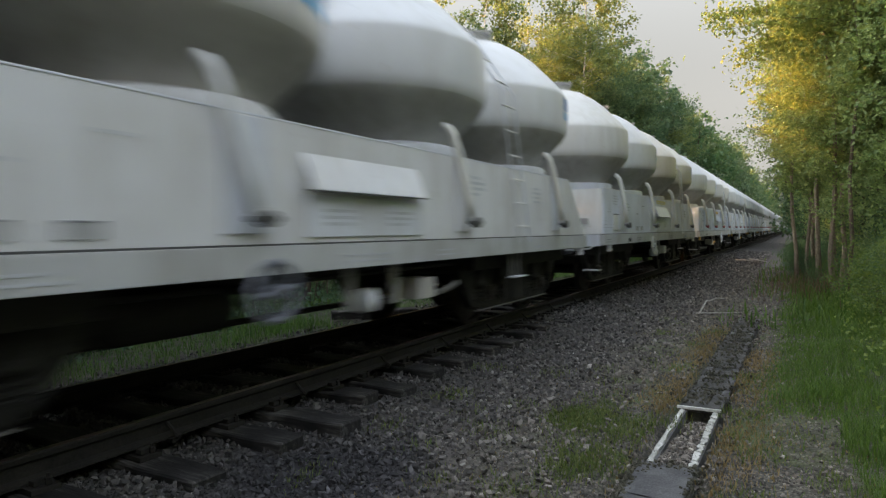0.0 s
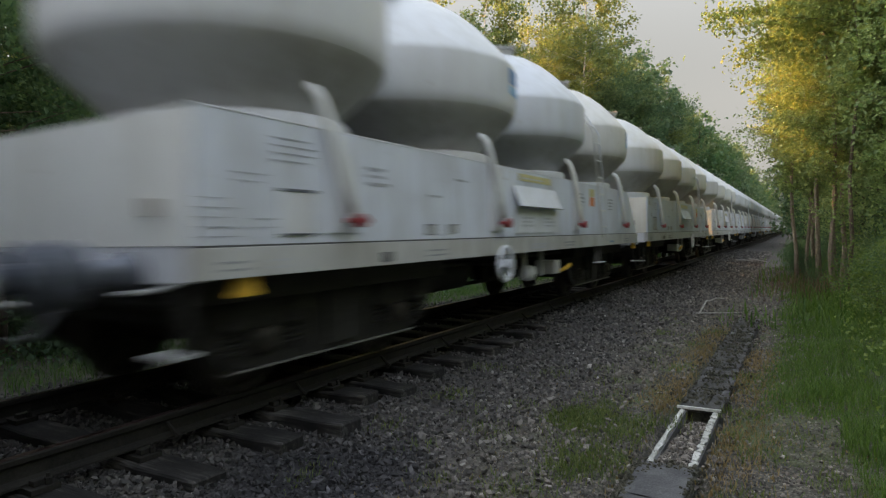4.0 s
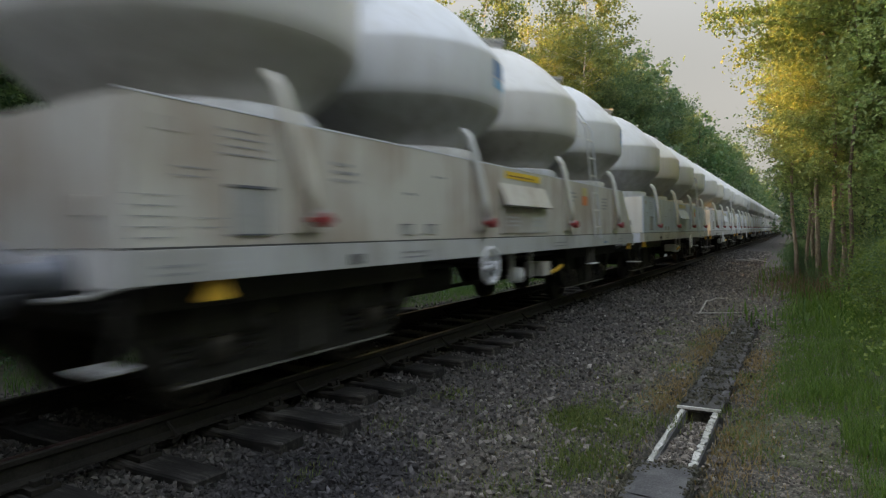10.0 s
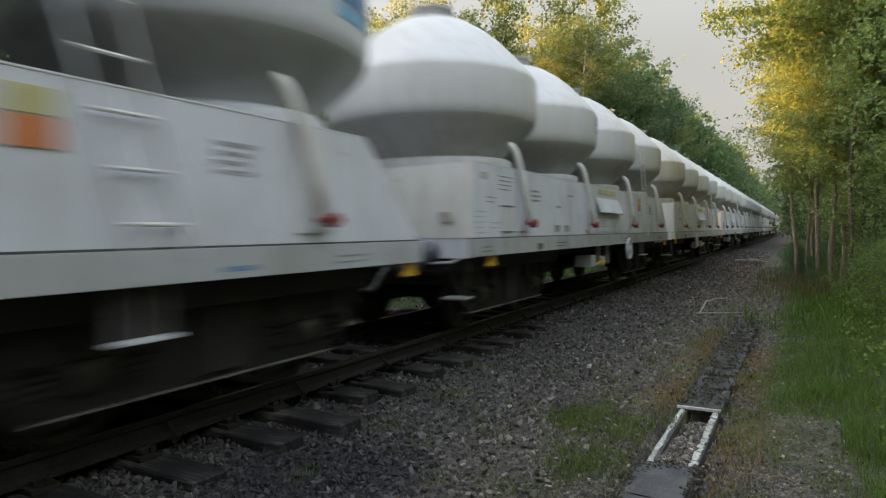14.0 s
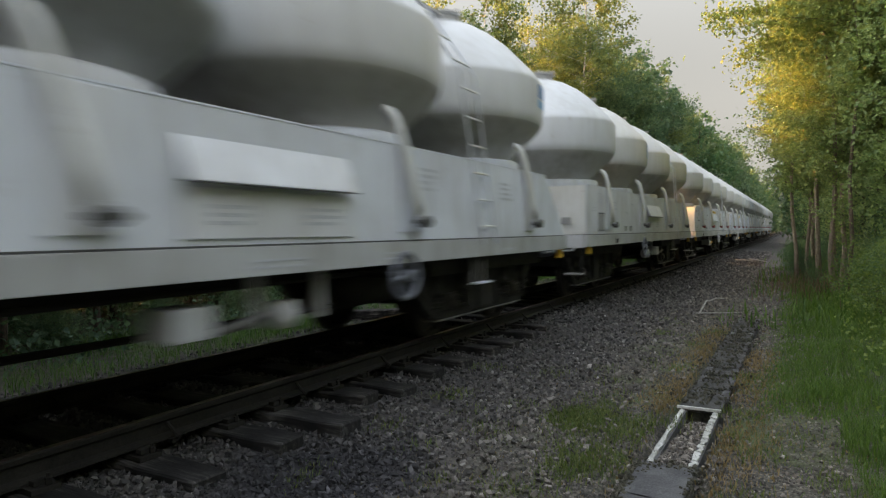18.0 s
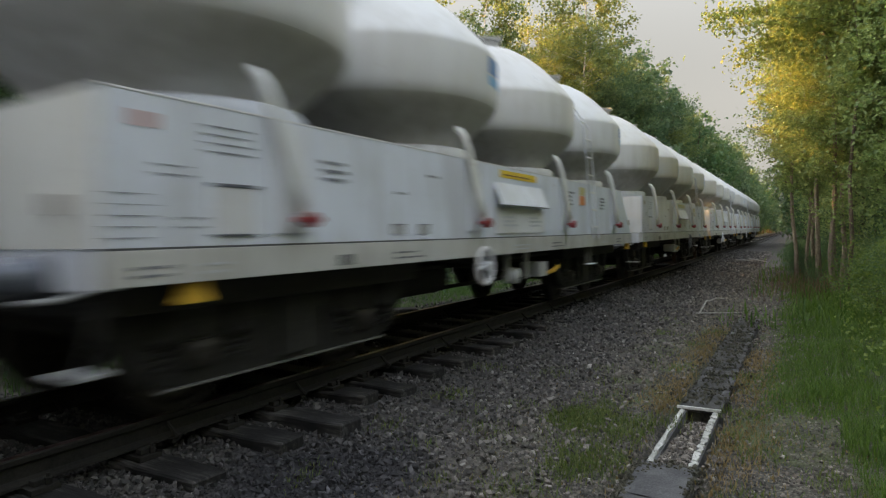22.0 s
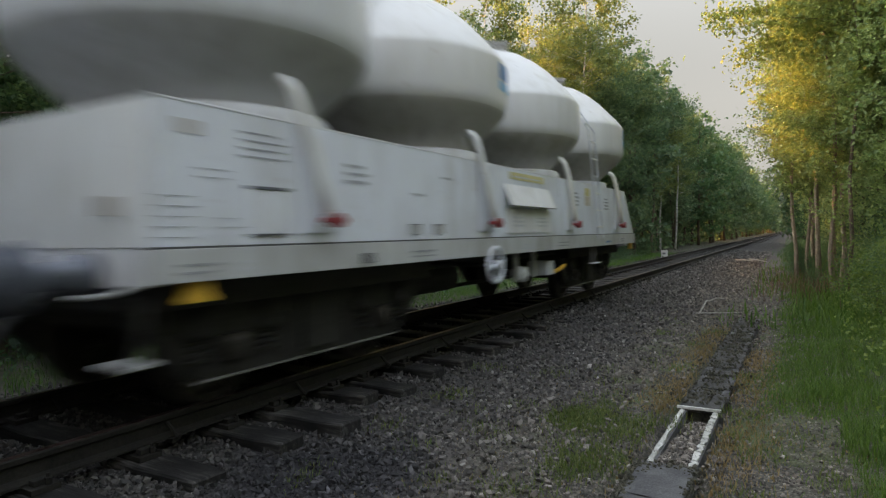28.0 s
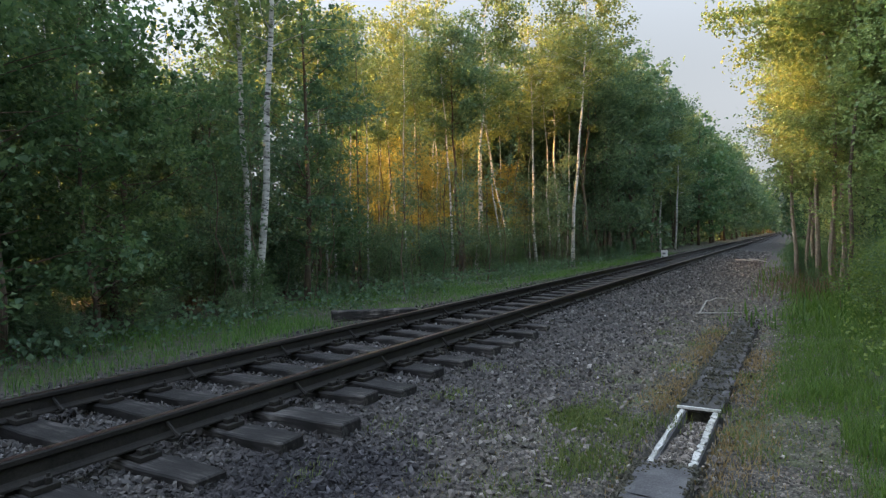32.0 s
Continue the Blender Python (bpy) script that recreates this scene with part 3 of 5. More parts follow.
def bogie(wagon, y):
    ob = part("bogie", cube(-0.8, 0.8, -0.28, 0.28, 0.5, 0.78, bevel=0.03), DARK, wagon, "dark grimy two-axle bogie")
    ob.location = (0, y, 0)
    half = [(1.2, 0.25), (1.36, 0.3), (1.5, 0.43), (1.64, 0.6), (1.72, 0.72), (1.74, 0.82), (1.68, 0.9), (1.55, 0.93), (1.2, 0.88), (0.9, 0.8), (0.55, 0.78), (0.4, 0.86)]
    outline = half + [(-a, b) for a, b in reversed(half)]
    for s in (-1, 1):
        x = s * 1.0
        fr = part("side_frame", slab(bmesh.new(), outline, x - 0.06, x + 0.05), BOGIE, ob, "dusty grey bogie side frame")
        part("lower_flange", cube(x - 0.075, x + 0.085, -1.28, 1.26, 0.236, 0.25, bevel=0.004), LIP, fr, "lower edge with a lit tone in its colour")
        for k in (-0.95, 0.95):
            # the axle box sits on a dark plate, painted for its recess's shade, between two spring pots
            bm = slab(bmesh.new(), [(k - 0.2, 0.27), (k + 0.2, 0.27), (k + 0.17, 0.5), (k + 0.09, 0.58), (k - 0.09, 0.58), (k - 0.17, 0.5)], x + s * 0.05, x + s * 0.058)
            part("axle_guide", bm, DARK, fr, "dark plate standing for the shaded axle recess")
            bm = cube(x - 0.02, x + 0.1, k - 0.13, k + 0.13, 0.36, 0.56, bevel=0.03)
            lathe(bm, [(0.1, 0.0), (0.1, 0.04), (0.06, 0.06), (0.0, 0.06)], 14, Matrix.Translation((x + 0.09, k, 0.46)) @ SIDEWAYS)
            part("axle_box", bm, WHEEL, ob)
            for d in (-0.32, 0.32):
                bm = lathe(bmesh.new(), [(0.1, 0.56), (0.1, 0.62), (0.075, 0.63), (0.075, 0.8), (0.0, 0.82)], 12, Matrix.Translation((x + s * 0.05, k + d, 0)))
                part("spring_pot", bm, BOGIE, ob, "dusty cap of the spring", True)
                coil = [(x + s * 0.06 + 0.06 * math.cos(a), k + d + 0.06 * math.sin(a), 0.36 + 0.2 * a / 25.1) for a in np.linspace(0, 25.1, 33)]
                part("spring", tube(bmesh.new(), coil, 0.016, 5), BOGIE, ob)
        for k in (-0.42, 0.42):
            part("brake_hanger", cube(x + s * 0.05, x + s * 0.08, k - 0.04, k + 0.04, 0.28, 0.66, bevel=0.012), DARK, ob)
        part("centre_rib", cube(min(x + s * 0.05, x + s * 0.1), max(x + s * 0.05, x + s * 0.1), -0.22, 0.22, 0.3, 0.8, bevel=0.02), BOGIE, ob)
        for k in (-1.63, 1.63):
            part("frame_end", lathe(bmesh.new(), [(0.0, -0.05), (0.12, -0.04), (0.12, 0.05), (0.0, 0.06)], 14, Matrix.Translation((x, k, 0.8)) @ SIDEWAYS), DARK, ob)
    for k in (-1.66, 1.66):
        part("headstock", tube(bmesh.new(), [(-1.0, k, 0.8), (1.0, k, 0.8)], 0.05, 8), DARK, ob)
    part("brake_beam", cube(-0.7, 0.7, -0.42, -0.34, 0.36, 0.46, bevel=0.02), DARK, ob)
    return ob, [wheelset(ob, -0.95), wheelset(ob, 0.95)]


BOGIES = (1.82, 10.02)
TANK_PROFILE = [(0.42, 1.5), (0.7, 1.98), (0.98, 2.31), (1.18, 2.5), (1.41, 2.71), (1.48, 2.78), (1.522, 2.835), (1.544, 2.88), (1.555, 2.93), (1.56, 2.98), (1.56, 3.42), (1.554, 3.455), (1.535, 3.49), (1.49, 3.55),
                (1.4, 3.66), (1.24, 3.83), (1.06, 4.02), (0.84, 4.2), (0.58, 4.36), (0.3, 4.46), (0.0, 4.5)]


def bars(x, y0, y1, z0, z1, rows, seed, thick=0.5):
    """Lettering too small to read, as bars."""
    r = random.Random(seed)
    bm = bmesh.new()
    h = (z1 - z0) / rows
    for k in range(rows):
        z = z1 - (k + 1) * h
        y = y0
        end = y0 + (y1 - y0) * r.uniform(0.7, 1.0)
        while y < end:
            w = r.uniform(0.08, 0.28) * (y1 - y0)
            box(bm, x, x + 0.003, y, min(y + w, end), z, z + h * thick)
            y += w + 0.03
    return bm


def cement_wagon(kind):
    """A four-tank wagon; kind picks cap colour, brake wheel place, stripe, placard, rust, hook place, grille, how dark its lettering is and its corner mark."""
    caps, wheel_y, stripe, placard, state, hook_y, grille, ink, mark, seed = kind
    rusty, dull = state == 1, state == 2
    body = (PAINT, PAINT_RUSTY, PAINT, PAINT_BLUE)[state]
    w = new("cement_wagon")
    r = random.Random(seed)
    for s in (-1, 1):
        part("side_sill", cube(s * SILL - 0.05, s * SILL + 0.05, -0.1, BODY + 0.02, 1.0, 1.21, bevel=0.008), PAINT_SILL, w, "dusty white steel side sill")
        part("sill_gap", cube(s * SILL - 0.04, s * SILL + 0.036, -0.09, BODY - 0.02, 1.212, 1.224), GAP, w, "dark gap above the sill")
        part("side_panel", slab(bmesh.new(), [(-0.1, 1.226), (BODY - 0.03, 1.226), (BODY - 0.86, 2.125), (-0.06, 2.125)], s * SIDE - 0.025 * s, s * SIDE), body, w, "white painted side panel with grey streaks")
        part("top_rim", cube(s * SIDE - 0.03, s * SIDE + 0.004, -0.06, BODY - 0.86, 2.125, 2.14, bevel=0.004), PAINT, w)
    part("front_panel", cube(-1.448, 1.448, -0.1, -0.07, 1.226, 2.12), body if rusty else PAINT_END, w, "white end panel, grimy at its corners")
    bm = bmesh.new()
    vs = [bm.verts.new((x, y, z)) for x, y, z in ((-1.448, BODY - 0.03, 1.226), (1.448, BODY - 0.03, 1.226), (1.448, BODY - 0.86, 2.12), (-1.448, BODY - 0.86, 2.12))]
    f = bm.faces.new(vs)
    e = bmesh.ops.extrude_face_region(bm, geom=[f])
    bmesh.ops.translate(bm, verts=[v for v in e["geom"] if isinstance(v, bmesh.types.BMVert)], vec=(0, -0.03, -0.02))
    bmesh.ops.recalc_face_normals(bm, faces=bm.faces[:])
    part("rear_panel", bm, PAINT, w, "sloping white end panel")
    for y0 in (-0.09, BODY - 0.14):
        part("end_beam", cube(-1.394, 1.394, y0, y0 + 0.14, 0.98, 1.22, bevel=0.01), PAINT, w)
    part("deck", cube(-1.35, 1.35, 0.15, BODY - 0.15, 1.16, 1.2), DECK, w)
    # dark blocks added above the bogies, where the gap is only shaded
    for y in BOGIES:
        part("cross_beam", cube(-1.22, 1.22, y - 1.7, y + 1.7, 0.8, 1.05, bevel=0.02), DARK, w)
    # dark sheet added for the shade below the buffers
    part("end_plate", cube(-1.1, 1.1, 0.3, 0.34, 0.62, 1.0), DARK, w)
    part("centre_sill", cube(-0.3, 0.3, 0.1, BODY - 0.1, 0.82, 1.15, bevel=0.02), DARK, w)
    for i, y in enumerate(TANKS):
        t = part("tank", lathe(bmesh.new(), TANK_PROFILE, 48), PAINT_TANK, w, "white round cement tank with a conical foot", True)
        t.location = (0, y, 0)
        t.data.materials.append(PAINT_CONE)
        # faces below the belt get the paint with the shade in it
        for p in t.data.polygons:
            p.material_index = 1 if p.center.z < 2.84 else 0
        bm = lathe(bmesh.new(), [(0.3, 4.44), (0.3, 4.56), (0.33, 4.57), (0.33, 4.61), (0.2, 4.65), (0.0, 4.66)], 20)
        box(bm, -0.36, 0.36, -0.03, 0.03, 4.6, 4.65, 0.01)
        part("hatch", bm, GREY, t, "grey filling hatch")
        if i in (1, 3):
            # a logo of two blue fields, bent round the belt towards the rear
            for name, za, zb, mat in (("logo", 3.2, 3.4, BLUE), ("logo_foot", 3.06, 3.175, SKYBLUE)):
                bm = bmesh.new()
                prev = None
                for k in range(9):
                    a = radians(4 + 32 * k / 8)
                    rz = ((1.565, za), (1.565, zb))
                    cur = [bm.verts.new((rr * math.cos(a), rr * math.sin(a), zz)) for rr, zz in rz]
                    if prev:
                        bm.faces.new((prev[0], cur[0], cur[1], prev[1]))
                    prev = cur
                bmesh.ops.solidify(bm, geom=bm.faces[:], thickness=-0.003)
                part(name, bm, mat, t, "faded blue logo field")
        part("saddle", lathe(bmesh.new(), [(1.13, 2.0), (1.15, 2.29), (1.12, 2.32), (1.08, 2.32)], 40, Matrix.Translation((0, y, 0)) @ Matrix.Diagonal((1.05, 0.92, 1, 1))), PAINT, w, "white curved saddle ring under the tank", True)
        y -= (0.03, 0.11, 0.04, 0.06)[i]
        # discharge pipe: comes out under the tank, bends over the rim and runs down the side
        pts = [(1.4, y - 0.35, 2.46), (1.44, y - 0.345, 2.45), (1.49, y - 0.33, 2.38), (1.525, y - 0.29, 2.22), (1.55, y - 0.22, 2.0), (1.57, y - 0.13, 1.7), (1.575, y - 0.06, 1.46)]
        pp = part("discharge_pipe", tube(bmesh.new(), pts, [0.04, 0.043, 0.044, 0.044, 0.044, 0.044, 0.045], 12), PAINT_END, w, "white discharge pipe bent over the side", True)
        part("pipe_shield", cube(SIDE + 0.002, SIDE + 0.02, y - 0.26, y + 0.1, 1.3, 2.11, bevel=0.006), body, w)
        part("pipe_collar", lathe(bmesh.new(), [(0.0, -0.05), (0.05, -0.05), (0.054, 0.0), (0.05, 0.05), (0.0, 0.05)], 14, Matrix.Translation((1.575, y - 0.045, 1.43))), GREY, pp, "grey collar", True)
        bm = cube(1.545, 1.645, y - 0.12, y + 0.09, 1.38, 1.42, bevel=0.012)
        lathe(bm, [(0.0, -0.045), (0.056, -0.045), (0.06, 0.0), (0.056, 0.045), (0.0, 0.045)], 14, Matrix.Translation((1.61, y - 0.01, 1.4)) @ SIDEWAYS)
        part("pipe_cap", bm, RED if caps else BLACKCAP, pp, "red screw cap" if caps else "dark screw cap")
    # tool box with a sloping hood
    hood = part("hood", hood_mesh(), body, w, "white hood sloping over the valve box")
    part("hood_lip", cube(SIDE + 0.08, SIDE + 0.112, 4.96, 6.62, 1.622, 1.632), GAP, hood, "dark lower edge of the hood")
    part("valve_door", cube(SIDE + 0.002, SIDE + 0.02, 5.0, 6.66, 1.27, 1.6, bevel=0.004), body, w, "dusty white valve door")
    for k in (5.2, 6.08):
        part("lettering", bars(SIDE + 0.021, k, k + 0.45, 1.36, 1.52, 3, seed * 7 + int(k)), INKPALE, w, "faded lettering")["kind"] = "stuff"
    if stripe:
        part("stripe", cube(SIDE + 0.002, SIDE + 0.006, 5.15, 6.38, 1.99, 2.085), STRIPE_Y if stripe == 2 else STRIPE_P, w, "yellow warning stripe" if stripe == 2 else "faded yellowish stripe")
        part("stripe_line", bars(SIDE + 0.0065, 5.25, 6.28, 2.02, 2.055, 1, seed), BROWNRUST if stripe == 2 else INKPALE, w, "dark line of lettering")["kind"] = "stuff"
    # ladder up to the tanks, and the step below it
    def ladder_at(z):
        """Lateral place and lean of the ladder at a height."""
        return (1.52 if z < 3.1 else 1.52 - 0.6 * (z - 3.1)), 0.28 * (z - 1.4)

    for y in (9.04, 9.4):
        line = [(ladder_at(z)[0], y - ladder_at(z)[1], z) for z in (1.15, 2.2, 3.1, 3.5, 3.95)]
        part("ladder_rail", tube(bmesh.new(), line, 0.014, 8), PAINT, w)
    for k in range(9):
        z = 1.36 + 0.31 * k
        x, dy = ladder_at(z)
        part("rung", tube(bmesh.new(), [(x, 9.03 - dy, z), (x, 9.41 - dy, z)], 0.013, 8), PAINT_END, w)
    st = part("step", cube(1.36, 1.5, 9.01, 9.39, 0.672, 0.69, bevel=0.005), PAINT, w, "worn white steel footstep")
    part("step_plate", cube(1.36, 1.372, 9.03, 9.37, 0.69, 1.0, bevel=0.003), DARK, st, "dark plate behind the step")
    for y in (9.02, 9.2, 9.38):
        part("step_post", cube(1.39, 1.41, y - 0.012, y + 0.012, 0.68, 1.0, bevel=0.003), DECK, st, "grey step post")
    # brake wheel with four spokes
    bm = torus(bmesh.new(), 0.215, 0.028, 28, 8, Matrix.Translation((1.5, wheel_y, 0.88)) @ SIDEWAYS)
    hw = part("brake_wheel", bm, WHEELGREY if dull else PAINT, w, "dull grey hand brake wheel" if dull else "white spoked hand brake wheel", True)
    bm = bmesh.new()
    for k in range(4):
        a = k * math.pi / 2 + 0.15
        tube(bm, [(1.5, wheel_y, 0.88), (1.5, wheel_y + 0.21 * math.cos(a), 0.88 + 0.21 * math.sin(a))], 0.022, 6)
    lathe(bm, [(0.06, -0.04), (0.06, 0.05), (0.0, 0.06)], 12, Matrix.Translation((1.5, wheel_y, 0.88)) @ SIDEWAYS)
    part("spokes", bm, WHEELGREY if dull else PAINT, hw)
    part("brake_shaft", tube(bmesh.new(), [(0.4, wheel_y, 0.88), (1.5, wheel_y, 0.88)], 0.03, 8), DARK, hw)
    # underneath: air tank, brake cylinder, boxes and levers
    other = 6.95 if wheel_y < 6 else 5.15
    part("air_tank", lathe(bmesh.new(), [(0.0, -0.6), (0.14, -0.57), (0.19, -0.5), (0.19, 0.5), (0.14, 0.57), (0.0, 0.6)], 18, Matrix.Translation((0.7, 4.3 if other > 6 else 8.0, 0.72)) @ Matrix.Rotation(math.pi / 2, 4, "X")), DARK, w, "dark air reservoir", True)
    part("brake_box", cube(1.05, 1.37, other - 0.16, other + 0.16, 0.6, 0.82, bevel=0.02), PAINT_SILL, w, "white brake valve box")
    part("lever", tube(bmesh.new(), [(1.3, other + 0.2, 0.62), (1.36, other + 0.42, 0.66), (1.38, other + 0.62, 0.72)], [0.03, 0.035, 0.03], 8), YELLOW if caps else DECK, w, "painted changeover lever")
    part("valve_body", lathe(bmesh.new(), [(0.0, -0.12), (0.11, -0.1), (0.13, 0.0), (0.11, 0.1), (0.0, 0.12)], 14, Matrix.Translation((1.2, 6.1, 0.66))), PAINT, w, "", True)
    for y in (5.75, 6.45):
        part("hanger", cube(1.25, 1.31, y - 0.04, y + 0.04, 0.6, 1.0, bevel=0.008), GREY, w)
    part("brake_pipe", tube(bmesh.new(), [(0.95, 0.6, 0.9), (0.95, 4, 0.88), (0.95, 8, 0.9), (0.95, BODY - 0.6, 0.9)], 0.025, 8), DARK, w)
    part("brake_rod", tube(bmesh.new(), [(0.3, 3.2, 0.5), (0.3, 9.0, 0.5)], 0.03, 6), DARK, w)
    # markings on the side
    x = SIDE + 0.003
    part("grille", cube(SIDE, SIDE + 0.012, 0.66, 1.04, 1.3, 1.61, bevel=0.003), (PAINT, GREY, MARKER)[grille], w, ("white", "grey", "bright white")[grille] + " ventilation grille")
    for z in (1.288, 1.612):
        part("slot", cube(SIDE + 0.003, SIDE + 0.02, 0.66, 1.04, z, z + (0.022 if z > 1.5 else 0.012), bevel=0.004), INK, w, "dark narrow slot")
    write = (INKPALE, INKMID, INK)[ink]
    for y0, y1, z0, z1, n, thick in ((0.62, 1.06, 1.83, 2.05, 4, 0.2), (0.26, 0.52, 1.66, 1.77, 2, 0.2), (-0.05, 0.24, 1.28, 1.6, 5, 0.1), (0.42, 0.62, 1.34, 1.46, 2, 0.17),
                              (1.74, 2.06, 1.72, 1.92, 3, 0.4), (2.78, 3.02, 1.66, 1.7, 1, 0.6), (3.36, 3.62, 1.86, 1.9, 1, 0.6), (7.55, 8.15, 1.72, 1.98, 4, 0.5), (9.72, 10.05, 1.7, 1.95, 4, 0.45)):
        part("lettering", bars(x, y0, y1, z0, z1, n, seed * 13 + int(y0 * 10), thick), write, w, "dark lettering, too small to read")["kind"] = "stuff"
    if mark:
        part("corner_mark", cube(SIDE, SIDE + 0.008, 0.12, 0.25, 1.93, 2.02, bevel=0.002), (FADED_RED, STAIN)[mark - 1], w, "small red triangle plate" if mark == 1 else "small rusty plate")
    for y in (2.8, 3.26):
        lh = part("label_holder", cube(SIDE, SIDE + 0.014, y - 0.09, y + 0.09, 1.28, 1.38, bevel=0.003), GREY, w, "small grey label holder")
        part("holder_rim", cube(SIDE + 0.014, SIDE + 0.02, y - 0.09, y + 0.09, 1.368, 1.38, bevel=0.002), INK, lh, "dark rim")
    part("tie_ring", cube(1.475, 1.515, 1.92, 2.06, 1.03, 1.12, bevel=0.02), GAP, w, "dark lashing ring on the sill")
    for y0, y1, m, n in ((0.1, 0.4, write, 2), (0.56, 0.8, INKPALE, 2), (2.72, 3.24, write, 2), (5.5, 6.2, INKPALE, 2), (7.0, 7.5, write, 2), (9.75, 10.1, BLUE if ink == 1 else INKPALE, 1), (10.9, 11.3, write, 2)):
        part("sill_plate", bars(SILL + 0.051, y0, y1, 1.05, 1.15, n, seed + int(y0 * 9), 0.35), m, w, "small sill lettering")["kind"] = "stuff"
    if placard:
        part("placard", cube(SIDE, SIDE + 0.012, 8.45, 8.72, 1.74, 1.9, bevel=0.003), ORANGE if placard == 2 else BEIGE, w, "orange warning placard" if placard == 2 else "faded beige placard")
        part("placard_top", cube(SIDE, SIDE + 0.01, 8.45, 8.72, 1.91, 2.05, bevel=0.003), STRIPE_P, w, "pale yellow placard")
    # corners
    for y in (hook_y + 0.06, BODY - 0.14):
        for s in (-1, 1):
            bm = slab(bmesh.new(), [(y - 0.07, 1.0), (y + 0.07, 1.0), (y + 0.09, 0.92), (y + 0.12, 0.885), (y + 0.1, 0.865), (y - 0.1, 0.865), (y - 0.12, 0.885), (y - 0.09, 0.92)], s * 1.4, s * 1.455)
            part("rope_hook", bm, YELLOW if seed > 5 else PAINT, w, "yellow rope hook" if seed > 5 else "white rope hook")
    for s in (-1, 1):
        for y0, d in ((0.0, -1), (BODY, 1)):
            bm = lathe(bmesh.new(), [(0.13, 0.0), (0.13, 0.28), (0.09, 0.3), (0.09, 0.5)], 18, Matrix.Translation((s * 0.875, y0, 1.06)) @ Matrix.Rotation(-d * math.pi / 2, 4, "X"))
            bf = part("buffer", bm, BUFFER, w, "dark steel buffer", True)
            bm = lathe(bmesh.new(), [(0.0, 0.5), (0.2, 0.5), (0.225, 0.53), (0.22, 0.58), (0.12, 0.61), (0.0, 0.615)], 24, Matrix.Translation((s * 0.875, y0, 1.06)) @ Matrix.Rotation(-d * math.pi / 2, 4, "X"))
            part("buffer_head", bm, BUFFER, bf, "greasy round buffer head", True)
            bm = tube(bmesh.new(), [(s * 1.25, y0 + d * 0.02, 0.98), (s * 1.25, y0 + d * 0.25, 0.94), (s * 1.0, y0 + d * 0.3, 0.93)], 0.018, 6)
            part("grab_handle", bm, GREY, w)
    for y0, d in ((0.0, -1), (BODY, 1)):
        bm = cube(-0.06, 0.06, min(y0, y0 + d * 0.34), max(y0, y0 + d * 0.34), 0.98, 1.12, bevel=0.02)
        tube(bm, [(0, y0 + d * 0.32, 1.1), (0, y0 + d * 0.46, 1.02), (0, y0 + d * 0.56, 0.8), (0, y0 + d * 0.5, 0.62)], 0.035, 8)
        part("coupling", bm, DARK, w, "dark screw coupling", True)
        part("brake_hose", tube(bmesh.new(), [(0.3, y0, 0.95), (0.3, y0 + d * 0.25, 0.85), (0.25, y0 + d * 0.45, 0.6), (0.2, y0 + d * 0.58, 0.62)], 0.03, 8), GAP, w, "black brake hose", True)
    part("front_step", cube(1.08, 1.4, -0.2, -0.02, 0.5, 0.525, bevel=0.006), GREY, w, "grey shunter's step")
    part("step_bracket", tube(bmesh.new(), [(1.38, -0.02, 0.98), (1.38, -0.16, 0.52)], 0.014, 6), DARK, w)
    # front panel plate and lamp bracket
    part("lamp_bracket", cube(1.02, 1.18, -0.14, -0.1, 1.42, 1.54, bevel=0.008), STAIN if caps else GREY, w, "small lamp bracket")
    # walkway over the tanks
    for y in (3.06, 6.18, 9.3):
        bm = bmesh.new()
        for k in range(5):
            box(bm, -0.34 + 0.14 * k, -0.23 + 0.14 * k, y - 1.0, y + 1.0, 4.42, 4.45)
        for yy in (y - 0.9, y, y + 0.9):
            box(bm, -0.36, 0.36, yy - 0.03, yy + 0.03, 4.39, 4.42)
        part("walkway", bm, GREY, w, "grey grated walkway between the hatches")
    sets = []
    for y in BOGIES:
        sets += bogie(w, y)[1]
    return tagged(w, "white four-tank cement wagon with grimy sides, rolling on rails", "wagon", "wagons of the train"), sets


def hood_mesh():
    bm = bmesh.new()
    sec = [(SIDE, 1.92), (SIDE + 0.108, 1.64), (SIDE + 0.108, 1.622), (SIDE + 0.096, 1.622), (SIDE, 1.86)]
    a = [bm.verts.new((x, 4.97, z)) for x, z in sec]
    b = [bm.verts.new((x, 6.61, z)) for x, z in sec]
    n = len(sec)
    bm.faces.new(a)
    bm.faces.new(b[::-1])
    for i in range(n):
        bm.faces.new((a[i], b[i], b[(i + 1) % n], a[(i + 1) % n]))
    bmesh.ops.recalc_face_normals(bm, faces=bm.faces[:])
    return bm


FIRST, LAST = -1, 18
# brake wheel further aft on some wagons; look of each: stripe (0 none, 1 faded, 2 yellow), placard (0 none, 1 dull, 2 orange), state (1 rusty body, 2 dull brake wheel, 3 bluish paint)
AFT = (1, 3, 4, 7, 9, 11, 13, 15, 17)
LOOKS = [(0, 0, 2), (1, 0, 0), (2, 2, 3), (1, 2, 0), (1, 2, 3), (1, 2, 0), (1, 1, 2), (2, 2, 1), (1, 2, 3), (1, 2, 0), (1, 2, 0), (2, 2, 0), (0, 0, 2), (0, 0, 2), (2, 2, 0), (2, 2, 0), (1, 1, 2), (0, 1, 0), (1, 1, 0), (1, 1, 0)]
